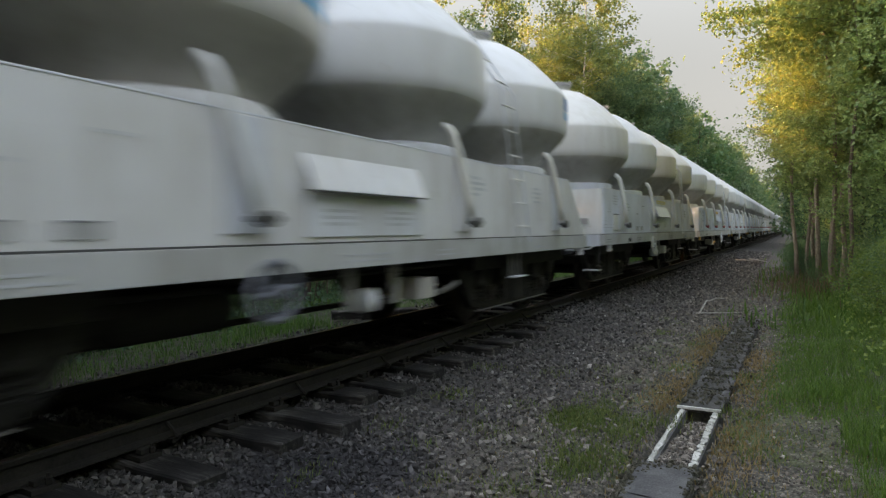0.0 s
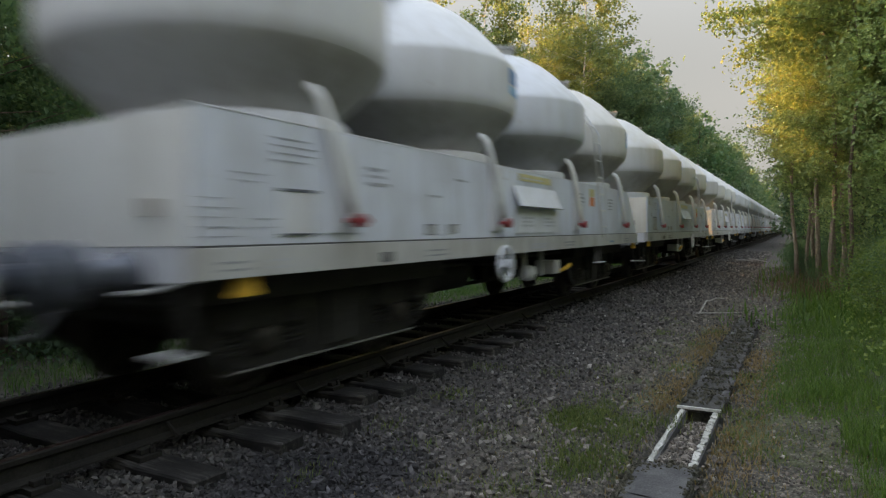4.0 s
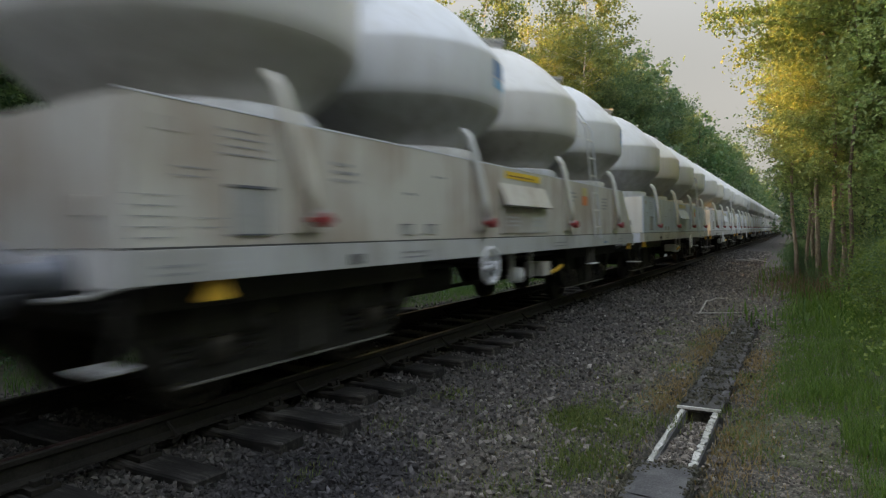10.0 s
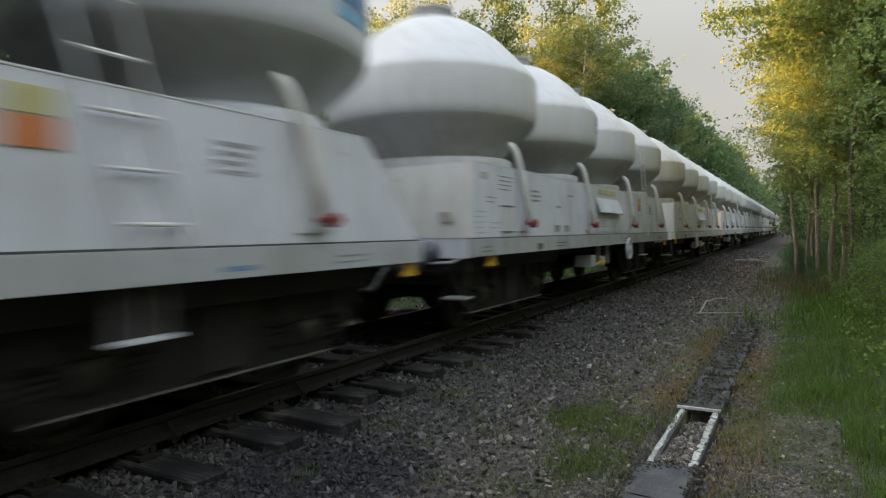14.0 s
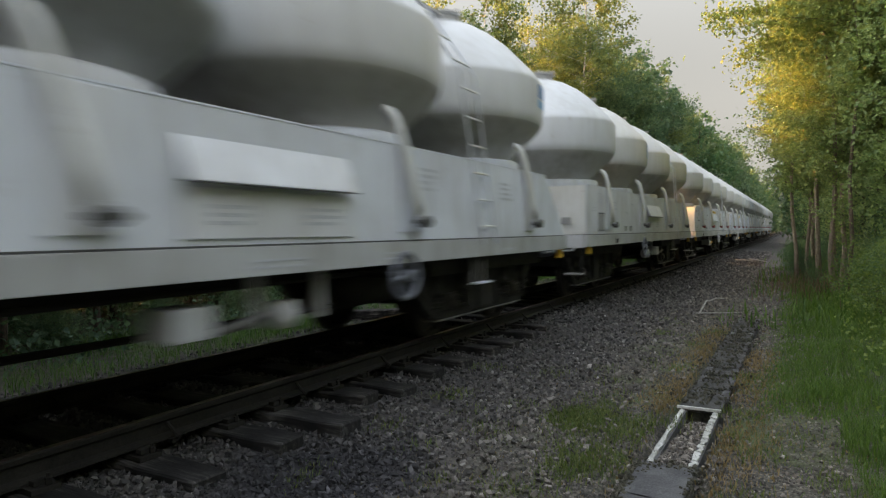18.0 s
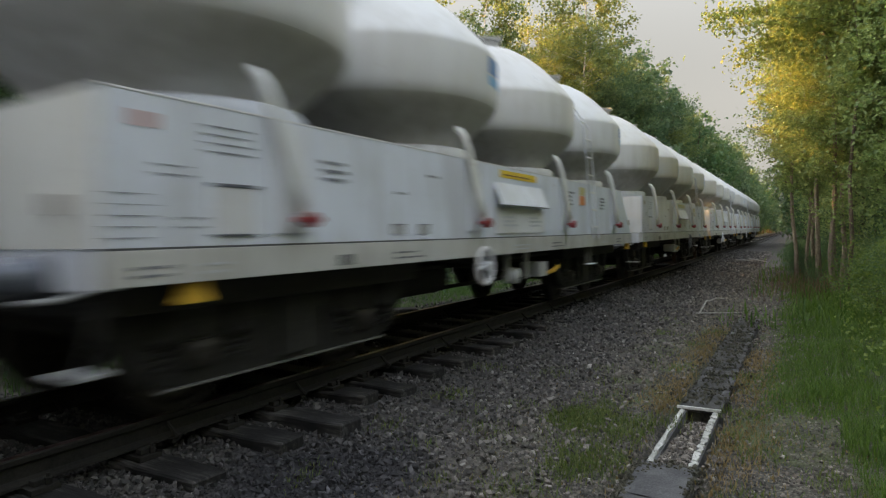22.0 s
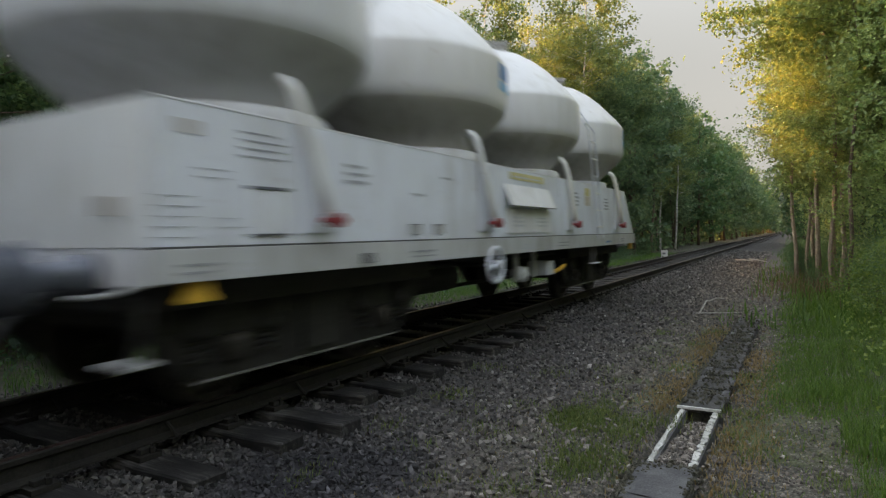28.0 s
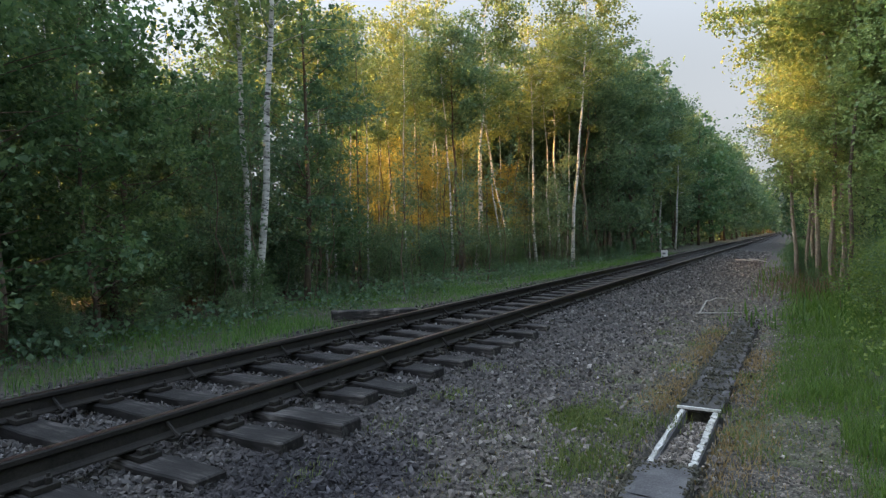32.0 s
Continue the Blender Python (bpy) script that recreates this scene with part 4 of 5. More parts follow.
# per wagon: place of the rope hook, grille (0 white, 1 grey, 2 bright), lettering (0 faint, 1 worn, 2 dark), corner mark (0 none, 1 red, 2 rusty)
ENDS = [(0.15, 1, 0, 0), (0.46, 2, 1, 0), (0.33, 0, 2, 2), (0.3, 0, 1, 0), (0.23, 1, 2, 2), (0.42, 0, 1, 0), (0.2, 0, 2, 1), (0.5, 1, 1, 2), (0.13, 1, 1, 2), (0.13, 1, 1, 2), (0.4, 2, 2, 2), (0.3, 0, 1, 0), (0.12, 1, 0, 0),
        (0.12, 1, 0, 0), (0.38, 0, 2, 1), (0.47, 0, 2, 1), (0.4, 0, 1, 2), (0.18, 2, 1, 1), (0.2, 0, 1, 0), (0.2, 0, 1, 2)]
KINDS = {n - 1: (int(n - 1 not in (-1, 0, 11, 12)), 7.45 if n - 1 in AFT else 4.63, *looks, *ends) for n, (looks, ends) in enumerate(zip(LOOKS, ENDS))}
TRAIN, WHEELSETS, built = [], [], {}


def train_index(t):
    """How many wagons, and parts of one, have gone by at t: the train slows a little."""
    a, b, c = 0.00087, 1.480, 0.606 - t
    return (-b + math.sqrt(b * b - 4 * a * c)) / (2 * a)


def front_y(n, t):
    return 6.596 + PITCH_W * (n - train_index(t))


for n in range(FIRST, LAST + 1):
    key = KINDS[n]
    at = pose(CX, front_y(n, 0), RAIL_Z)
    if key in built:
        w = copy_thing(built[key], at)
        WHEELSETS += [o for o in w.children_recursive if o.name.startswith("wheelset")]
    else:
        w, sets = cement_wagon((*key, n + 5))
        w.matrix_basis = at
        built[key] = w
        WHEELSETS += sets
    if n == LAST:
        tagged(w, "white four-tank cement wagon at the end of the train")
    TRAIN.append((n, w))


# ---- trees ----
def leaf_cloud(centres, size, r, droop=0.3):
    """A bent leaf spray at each centre: a folded quad pair, as numpy verts and quads."""
    n = len(centres)
    a = r.uniform(0, 2 * np.pi, n)
    tilt = r.normal(0, 0.7, n) - droop
    u = np.stack([np.cos(a) * np.cos(tilt), np.sin(a) * np.cos(tilt), np.sin(tilt)], -1)
    side = np.stack([-np.sin(a), np.cos(a), np.zeros(n)], -1)
    lean = r.uniform(-0.9, 0.9, (n, 1))
    nrm = np.cross(u, side)
    side = side * np.cos(lean) + nrm * np.sin(lean)
    s = (size * r.uniform(0.6, 1.35, n))[:, None]
    w = s * r.uniform(0.3, 0.5, (n, 1))
    bend = np.cross(u, side) * s * 0.15
    v = np.stack([centres - u * s * 0.5, centres + side * w + bend, centres + u * s * 0.5, centres - side * w + bend], 1)
    f = np.arange(n * 4).reshape(n, 4)
    return v.reshape(-1, 3), f


def tree_kind(name, seed, height, trunk_r, crown_from, spread, limbs, leaves, leaf_size, bark, leaf, lean=0.0, crooked=0.25, tips=0.35, droop=0.3, reach=(), bunch=0.15):
    """Meshes of one tree: a tapered trunk with limbs, and a crown of many leaves round the twigs; reach: long extra limbs as (height share, direction, length)."""
    r = np.random.RandomState(seed)
    bm = bmesh.new()
    pts = []
    dx, dy = 0.0, 0.0
    for k in range(10):
        t = k / 9
        dx += r.normal(0, crooked * 0.15) * (1 if k else 0)
        dy += r.normal(0, crooked * 0.15) * (1 if k else 0)
        pts.append((dx + lean * t * height, dy, t * height - 0.1))
    rad = [trunk_r * (1.25 if k == 0 else 1.0) * (1 - 0.88 * (k / 9) ** 0.9) for k in range(10)]
    tube(bm, pts, rad, 9)
    P = np.array(pts)
    centres = []
    for k in range(limbs + len(reach)):
        t = crown_from + (0.97 - crown_from) * ((k + r.uniform(0, 1)) / limbs)
        i = min(8, int(t * 9))
        base = P[i] + (P[i + 1] - P[i]) * (t * 9 - i)
        az = r.uniform(0, 2 * np.pi)
        if k >= limbs:
            t, az = reach[k - limbs][:2]
            i = min(8, int(t * 9))
            base = P[i] + (P[i + 1] - P[i]) * (t * 9 - i)
        shape = math.sin(math.pi * min(1, 0.18 + 0.82 * (t - crown_from) / (1 - crown_from))) ** 0.7
        L = spread * (0.35 + 0.65 * shape) * r.uniform(0.6, 1.25)
        rise = r.uniform(0.15, 0.75)
        if k >= limbs:
            L, rise = reach[k - limbs][2], 0.12
        d = np.array([math.cos(az), math.sin(az), rise])
        mid = base + d * L * 0.5 + r.normal(0, 0.08, 3)
        end = base + d * L * np.array([1, 1, 0.75]) + r.normal(0, 0.12, 3)
        lr = max(0.006, trunk_r * 0.28 * (1 - 0.75 * t))
        tube(bm, [tuple(base), tuple(mid), tuple(end)], [lr, lr * 0.65, lr * 0.2], 4, False)
        m = int(leaves / limbs * (0.4 + 0.9 * shape))
        if k >= limbs:
            m *= 4
        q = r.uniform(bunch, 1.1, m)[:, None]
        line = np.where(q < 0.5, base + (mid - base) * q * 2, mid + (end - mid) * (q - 0.5) * 2)
        # leaves gather round a few twigs of each limb
        tw = r.normal(0, tips, (6, 3))
        off = tw[r.randint(0, 6, m)] * r.uniform(0.2, 1.1, (m, 1)) + r.normal(0, tips * 0.3, (m, 3))
        off[:, 2] -= droop * np.abs(off[:, 2]) * 0.6
        centres.append(line + off)
    me = bpy.data.meshes.new(name + "_trunk")
    bm.to_mesh(me)
    bm.free()
    me.shade_smooth()
    me.materials.append(bark)
    c = np.concatenate(centres)
    c = c[c[:, 2] > 0.15]
    v, f = leaf_cloud(c, leaf_size, r, droop)
    return me, arrays(name + "_crown", v, f, leaf), name


def plant(kind, x, y, scale=1.0, turn=0.0, label="", group="", tilt=(0, 0), crown=None):
    trunk, leaves, name = kind
    ob = new(name)
    ob.matrix_basis = Matrix.Translation((x, y, float(ground_z(x, y)) - 0.02)) @ Euler((radians(tilt[0]), radians(tilt[1]), turn)).to_matrix().to_4x4() @ Matrix.Scale(scale, 4)
    piece("trunk", trunk, ob, Matrix())
    piece("crown", leaves, ob, Matrix())
    return tagged(ob, label, "shrub" if "shrub" in name or "bush" in name else "tree", group)


BIRCHES = [tree_kind("birch_tree", 20 + k, 13.0 + 0.6 * k, 0.095, 0.38, 1.9, 46, 8000, 0.13, BIRCH, LEAF_BIRCH, crooked=0.5, tips=0.3, bunch=0.4) for k in range(3)]
SLIM = [tree_kind("young_birch_tree", 30 + k, 11.0 + k, 0.055, 0.42, 1.4, 28, 2300, 0.14, BIRCH, LEAF_BIRCH, crooked=0.6, tips=0.3, bunch=0.4) for k in range(3)]
# the same, drawn up by their neighbours, with crowns only high on bare trunks
BARE = [tree_kind("birch_tree", 120 + k, 13.0 + 0.6 * k, 0.09, 0.56, 1.7, 40, 5200, 0.13, BIRCH, LEAF_BIRCH, crooked=0.5, tips=0.3, bunch=0.4) for k in range(2)] + [
    tree_kind("young_birch_tree", 130 + k, 11.5 + k, 0.062, 0.6, 1.3, 26, 1900, 0.14, BIRCH, LEAF_BIRCH, crooked=0.6, tips=0.3, bunch=0.4) for k in range(3)]
BROADS = [tree_kind("broadleaf_tree", 40 + k, 12.0 + k * 0.7, 0.12, 0.16, 2.3, 60, 7600, 0.15, BARK, LEAF_DARK, crooked=0.4, bunch=0.4) for k in range(3)]
PINES = [tree_kind("pine_tree", 50 + k, 13.0 + k, 0.11, 0.5, 1.6, 36, 3200, 0.18, BARK, LEAF_DARK, crooked=0.2) for k in range(2)]
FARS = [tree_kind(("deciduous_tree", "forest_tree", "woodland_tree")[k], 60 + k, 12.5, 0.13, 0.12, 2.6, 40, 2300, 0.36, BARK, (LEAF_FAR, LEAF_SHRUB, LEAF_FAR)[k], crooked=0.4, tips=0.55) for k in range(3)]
SHRUBS = [tree_kind("leafy_shrub", 70 + k, 2.6, 0.03, 0.05, 1.0, 30, 4200, 0.07, BARK, LEAF_SHRUB if k else LEAF_DARK, crooked=0.5, tips=0.25) for k in range(3)]
BUSH = [tree_kind("leafy_bush", 80 + k, 1.7, 0.02, 0.05, 0.8, 30, 7000, 0.045, BARK, LEAF_HERB, crooked=0.4, tips=0.2) for k in range(2)]
STEMS = [tree_kind("sapling", 85 + k, 4.5, 0.018, 0.3, 0.6, 12, 420, 0.08, BARK, LEAF_DARK, crooked=0.45, tips=0.2) for k in range(3)]

# birches and other trees whose trunks stand clear at the edge of the wood
L_BIRCH = "slender birch with white bark at the wood's edge"
L_SLIM = "thin young birch with pale bark among the trees"
L_BROAD = "dark green broadleaf tree in the shaded wood"
L_PINE = "tall pine with a bare reddish trunk"
L_FAR = "distant green broadleaf tree along the railway"
EDGE = [(-10.9, 9.9, 0, 0.95, 0.6), (-10.45, 9.75, 1, 1.0, 7.0), (-12.6, 11.9, 4, 0.8, 1.3), (-12.95, 15.24, 2, 0.8, -1.7), (-13.4, 16.1, 4, 0.75, -4.0), (-15.35, 19.5, 3, 0.8, 0.0), (-15.0, 22.3, 2, 0.8, -3.2), (-15.6, 24.5, 1, 0.95, -0.4),
        (-12.13, 21.83, 4, 0.85, -2.1), (-12.56, 24.83, 0, 1.0, 2.8), (-12.75, 28.0, 3, 0.9, -6.0), (-12.66, 29.0, 2, 0.85, -9.0), (-11.7, 30.0, 1, 0.95, -2.4), (-11.4, 31.0, 3, 0.9, -0.4), (-11.0, 31.5, 0, 1.0, -2.1),
        (-10.8, 32.0, 4, 0.95, 2.4), (-9.09, 27.92, 1, 1.0, 2.6), (-9.7, 52.2, 0, 0.9, 1.5), (-9.0, 55.0, 1, 0.9, 1.2)]
rt = random.Random(7)
SPARSE = tree_kind("birch_tree", 26, 13.5, 0.095, 0.42, 1.7, 40, 3600, 0.12, BIRCH, LEAF_BIRCH, crooked=0.5)
for x, y, k, s, lean in EDGE:
    plant(SPARSE if x > -11 and y < 10 else BARE[k] if 15 < y < 33 else BIRCHES[k] if k < 2 else SLIM[k - 2], x, y, s, 0.0, L_BIRCH if k < 2 else L_SLIM, "trees of the wood", (0, lean))
spots = [(x, y) for x, y, *_ in EDGE]


def free_spot(x, y, d):
    if all((x - a) ** 2 + (y - b) ** 2 > d * d for a, b in spots):
        spots.append((x, y))
        return True
    return False


# wood beyond the track: dense in the near part and far along the line, thinner where the evening sun reaches in
GLADE = (15.0, 33.0)


def wood(count, xs, ys, gap, choose, scale=(0.72, 1.05), label=""):
    left = count
    for _ in range(count * 12):
        x, y = rt.uniform(*xs), rt.uniform(*ys)
        # directions from the camera are kept clear, so that sky shows between the crowns
        az = math.atan2(-x, y)
        if (y > 0 and (0.87 < az < 1.06 or 0.645 < az < 0.69 or (0.76 < az < 0.87 and rt.random() < 0.6))) or not free_spot(x, y, gap):
            continue
        kinds, lab = choose(rt.random())
        plant(kinds[rt.randrange(len(kinds))], x, y, rt.uniform(*scale), rt.uniform(0, 6), label or lab, "trees of the wood", (rt.uniform(-2, 2), rt.uniform(-2, 2)))
        left -= 1
        if left == 0:
            break


LOWS = [tree_kind("leafy_tree", 90 + k, 8.0 + k, 0.08, 0.06, 2.1, 56, 9000, 0.118, BARK, LEAF_SHRUB, crooked=0.5, tips=0.26, bunch=0.5) for k in range(2)]
L_LOW = "leafy green tree with branches down to the ground"
for x, y, s in ((-9.7, 2.6, 0.85), (-10.2, 4.6, 0.9), (-10.6, 6.3, 0.72), (-11.9, 7.4, 0.95), (-12.2, 4.4, 0.95)):
    plant(LOWS[rt.randrange(2)], x, y, s, rt.uniform(0, 6), L_LOW, "trees of the wood")
    spots.append((x, y))
wood(40, (-16, -9.8), (-22, 12.0), 1.7, lambda u: (BROADS, L_BROAD) if u < 0.5 else (SLIM, L_SLIM) if u < 0.8 else (BIRCHES, L_BIRCH), (0.6, 0.88))
wood(20, (-18, -13), GLADE, 1.6, lambda u: (BARE[2:], L_SLIM) if u < 0.6 else (BARE[:2], L_BIRCH) if u < 0.85 else (PINES, L_PINE), (0.7, 0.95))
wood(8, (-21, -16.5), GLADE, 2.2, lambda u: (SLIM, L_SLIM), (0.5, 0.65))
wood(64, (-20, -9.5), (34, 66), 1.8, lambda u: (BROADS, L_BROAD) if u < 0.6 else (FARS, L_BROAD) if u < 0.85 else (PINES, L_PINE))
for _ in range(60):
    x = rt.uniform(-46, -22)
    y = rt.uniform(1.12, 1.75) * -x + 3
    if free_spot(x, y, 3.0):
        plant(FARS[rt.randrange(3)], x, y, rt.uniform(0.7, 0.9), rt.uniform(0, 6), L_FAR, "trees of the wood")
# low trees fill the gap between the crowns near the ground
for x, y, s in ((-17.0, 11.2, 0.5), (-18.4, 12.8, 0.58), (-19.2, 10.6, 0.58), (-20.5, 14.5, 0.62), (-21.0, 12.2, 0.64), (-18.0, 11.9, 0.55), (-19.5, 15.0, 0.6), (-20.6, 16.6, 0.62), (-18.6, 13.4, 0.56), (-17.4, 13.9, 0.5), (-22.6, 14.6, 0.64)):
    plant(FARS[0], x, y, s, rt.uniform(0, 6), L_BROAD, "trees of the wood")
# trees added at the back of the wood, mostly hidden, to block the low sun
for k in range(9):
    plant(FARS[k % 2], -14.5 + rt.uniform(-0.8, 0.8), -8 + 1.5 * k, rt.uniform(0.5, 0.62), rt.uniform(0, 6), L_BROAD, "trees of the wood")
for k in range(33):
    y = -24 + 1.15 * k
    if 9.5 < y < 14:
        continue
    plant(FARS[rt.randrange(3)], -17.5 + rt.uniform(-1.2, 1.2), y, rt.uniform(0.58, 0.75), rt.uniform(0, 6), L_BROAD, "trees of the wood")
for k in range(8):
    plant(FARS[rt.randrange(3)], -22.0 + rt.uniform(-1.5, 1.5), 13 + 2.6 * k, rt.uniform(0.16, 0.22), rt.uniform(0, 6), L_BROAD, "trees of the wood")
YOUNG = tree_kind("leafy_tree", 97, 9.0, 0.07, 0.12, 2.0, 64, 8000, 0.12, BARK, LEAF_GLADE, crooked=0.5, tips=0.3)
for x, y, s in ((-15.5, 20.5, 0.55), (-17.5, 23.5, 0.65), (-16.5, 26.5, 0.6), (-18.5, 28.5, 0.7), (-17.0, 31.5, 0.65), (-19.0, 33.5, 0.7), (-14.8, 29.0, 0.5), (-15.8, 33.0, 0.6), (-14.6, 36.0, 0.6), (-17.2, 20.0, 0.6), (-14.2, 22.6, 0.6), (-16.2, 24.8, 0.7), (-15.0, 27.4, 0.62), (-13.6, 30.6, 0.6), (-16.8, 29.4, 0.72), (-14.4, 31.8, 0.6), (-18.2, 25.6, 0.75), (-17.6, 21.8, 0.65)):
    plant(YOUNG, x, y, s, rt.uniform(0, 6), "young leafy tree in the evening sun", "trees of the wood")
# shrubs and low trees added to hide and block sun on the floor
for _ in range(10):
    plant(SHRUBS[0], rt.uniform(-15.5, -12), rt.uniform(8, 14), rt.uniform(0.8, 1.1), rt.uniform(0, 6), "dark leafy shrub in the thicket", "shrubs of the wood")
for k in range(10):
    plant(SHRUBS[0], rt.uniform(-13.6, -12.0), 2.5 + 0.7 * k, rt.uniform(0.5, 0.75), rt.uniform(0, 6), "dark leafy shrub in the thicket", "shrubs of the wood")
for k in range(9):
    plant(LOWS[k % 2], rt.uniform(-17, -14), -4 + 1.5 * k, rt.uniform(0.4, 0.55), rt.uniform(0, 6), L_LOW, "trees of the wood")
# low trees added to shade the trunks beside the path
for x, y, s in ((-12.4, 14.2, 0.7), (-13.6, 13.0, 0.75), (-15.2, 12.6, 0.8), (-16.4, 14.4, 0.7), (-14.2, 16.2, 0.6)):
    plant(LOWS[rt.randrange(2)], x, y, s, rt.uniform(0, 6), L_LOW, "trees of the wood")
for x, y, s in ((-11.0, 25.4, 0.27), (-10.4, 24.2, 0.16), (-12.2, 19.0, 0.14), (-11.4, 17.0, 0.12)):
    plant(LOWS[rt.randrange(2)], x, y, s, rt.uniform(0, 6), "young leafy bush at the edge of the wood", "trees of the wood")
for x, y, lean in ((-11.45, 9.5, -5), (-11.3, 9.65, 1), (-11.2, 9.6, 9)):
    plant(STEMS[2], x, y, 0.75, 0.0, "thin bare sapling in the undergrowth", "saplings of the wood", (0, lean))
# added to shape the sun: tall pines in a row at the back, bare below, so that it comes in under their crowns
HIGH = [tree_kind("pine_tree", 54 + k, 15.0 + k, 0.14, 0.46, 2.3, 56, 8000, 0.2, BARK, LEAF_DARK, crooked=0.2) for k in range(2)]
for k in range(14):
    plant(HIGH[k % 2], -25.5 - 2.2 * (k % 2) + rt.uniform(-0.8, 0.8), -13 + 1.3 * k, rt.uniform(0.9, 1.08), rt.uniform(0, 6), L_PINE, "trees of the wood")
for k in range(40):
    plant(HIGH[k % 2], -24.5 - 2.2 * (k % 2) + rt.uniform(-0.8, 0.8), 37 + 2.0 * k, rt.uniform(0.95, 1.1), rt.uniform(0, 6), L_PINE, "trees of the wood")
# green crowns over bare trunks at the front of the sunlit stretch
CROWNED = [tree_kind("broadleaf_tree", 47 + k, 12.0 + k * 0.7, 0.1, 0.55, 2.0, 46, 7500, 0.14, BARK, LEAF_DARK, crooked=0.5, tips=0.3, bunch=0.4) for k in range(2)]
for k, (x, y, sc) in enumerate(((-12.0, 22.4, 0.85), (-9.8, 32.8, 1.0), (-9.7, 40.0, 1.05), (-9.9, 44.0, 1.1), (-9.6, 48.0, 1.1), (-10.0, 53.0, 1.12), (-9.7, 58.0, 1.12), (-9.9, 36.5, 1.0))):
    plant(CROWNED[k % 2], x, y, sc, rt.uniform(0, 6), "broadleaf tree with a high dark green crown", "trees of the wood")
# thin straight poles with small crowns stand close together where the sun comes in
POLES = [tree_kind("slender_tree", 87 + k, 10.0, 0.042, 0.62, 0.8, 16, 320, 0.11, BARK, LEAF_BIRCH, crooked=0.7) for k in range(3)]
for _ in range(40):
    x, y = rt.uniform(-20, -12.5), rt.uniform(13, 34)
    plant(POLES[rt.randrange(3)], x, y, rt.uniform(0.7, 1.05), rt.uniform(0, 6), "slender tall tree with a bare thin trunk", "trees of the wood", (rt.uniform(-3, 3), rt.uniform(-3, 3)))
# shaded shrubs stand before the sunlit stretch
for k in range(0, 26, 2):
    plant(SHRUBS[0], -11.6 - 0.6 * (k % 6) / 2 + rt.uniform(-0.4, 0.4), 16.0 + 0.62 * k, rt.uniform(0.5, 0.85), rt.uniform(0, 6), "dark leafy shrub in the thicket", "shrubs of the wood")
# thin stems and saplings along the edge
for _ in range(34):
    plant(SHRUBS[0], rt.uniform(-19, -14.5), rt.uniform(11.5, 36), rt.uniform(0.5, 0.8), rt.uniform(0, 6), "dark leafy shrub in the thicket", "shrubs of the wood")
for _ in range(95):
    y = 8.5 + 32 * rt.random()
    x = -9.3 - rt.random() ** 1.5 * 6
    plant(STEMS[rt.randrange(3)], x, y, rt.uniform(0.5, 1.3), rt.uniform(0, 6), "thin bare sapling in the undergrowth", "saplings of the wood", (rt.uniform(-6, 6), rt.uniform(-6, 6)))
for _ in range(130):
    y = 60 + 260 * rt.random() ** 1.3
    x = -9.0 - rt.random() ** 1.6 * 9
    if free_spot(x, y, 2.2):
        plant(FARS[rt.randrange(3)], x, y, rt.uniform(1.0, 1.3), rt.uniform(0, 6), L_FAR, "trees along the line")
# trees added behind the far row to keep the evening sun off it
for _ in range(110):
    y = 46 + 270 * rt.random() ** 1.2
    x = -19 - rt.random() * 12
    if free_spot(x, y, 2.6):
        plant(FARS[rt.randrange(3)], x, y, rt.uniform(1.1, 1.3), rt.uniform(0, 6), L_FAR, "trees along the line")
# low trees added to keep the sun off the distant track
for k in range(44):
    plant(FARS[k % 2], rt.uniform(-19, -12), 66 + 6 * k + rt.uniform(-2, 2), rt.uniform(0.4, 0.6), rt.uniform(0, 6), L_FAR, "trees along the line")
# thick trees added behind the sunlit stretch, to keep the evening sun from the wood further along
for k in range(11):
    plant(BROADS[k % 3] if k < 5 else FARS[k % 2], -10.6 - 1.5 * k + rt.uniform(-0.4, 0.4), 35.6 - 0.55 * k + rt.uniform(-0.5, 0.5), rt.uniform(0.8, 0.95), rt.uniform(0, 6), L_BROAD, "trees of the wood")
for k in range(16):
    plant(FARS[k % 2], -21.5 + rt.uniform(-1, 1), 33 + 2.3 * k, rt.uniform(0.85, 1.0), rt.uniform(0, 6), L_BROAD, "trees of the wood")
# shrubs added to block the sun where it would come in low
for k in range(14):
    plant(SHRUBS[0], -15.0 - 0.7 * (k % 3), -1.0 + 0.85 * k, 0.75 + 0.06 * (k * 3 % 5), 1.7 * k, "tall leafy shrub in the shaded wood", "shrubs of the wood")
# an added belt of tall shrubs closes the wood at its back to view and low sun
for _ in range(80):
    y = rt.uniform(-6, 50)
    x = rt.uniform(-24, -19) if GLADE[0] < y < GLADE[1] else rt.uniform(-19, -13)
    plant(SHRUBS[0], x, y, rt.uniform(0.9, 1.4), rt.uniform(0, 6), "tall leafy shrub in the shaded wood", "shrubs of the wood")


def far_woods():
    r = np.random.RandomState(44)
    n = 9000
    y = r.uniform(-160, 420, n)
    x = -150 + r.normal(0, 8, n)
    top = 13 + 3 * wave(x, y, 0.12, 45)
    z = top * r.uniform(0, 1, n) ** 0.7
    v, f = leaf_cloud(np.stack([x, y, z], -1), 2.2, r)
    tagged(new("far_woods", arrays("far_woods", v, f, LEAF_DARK)), "distant green woods beyond the clearing", "woods", kind="stuff")


far_woods()


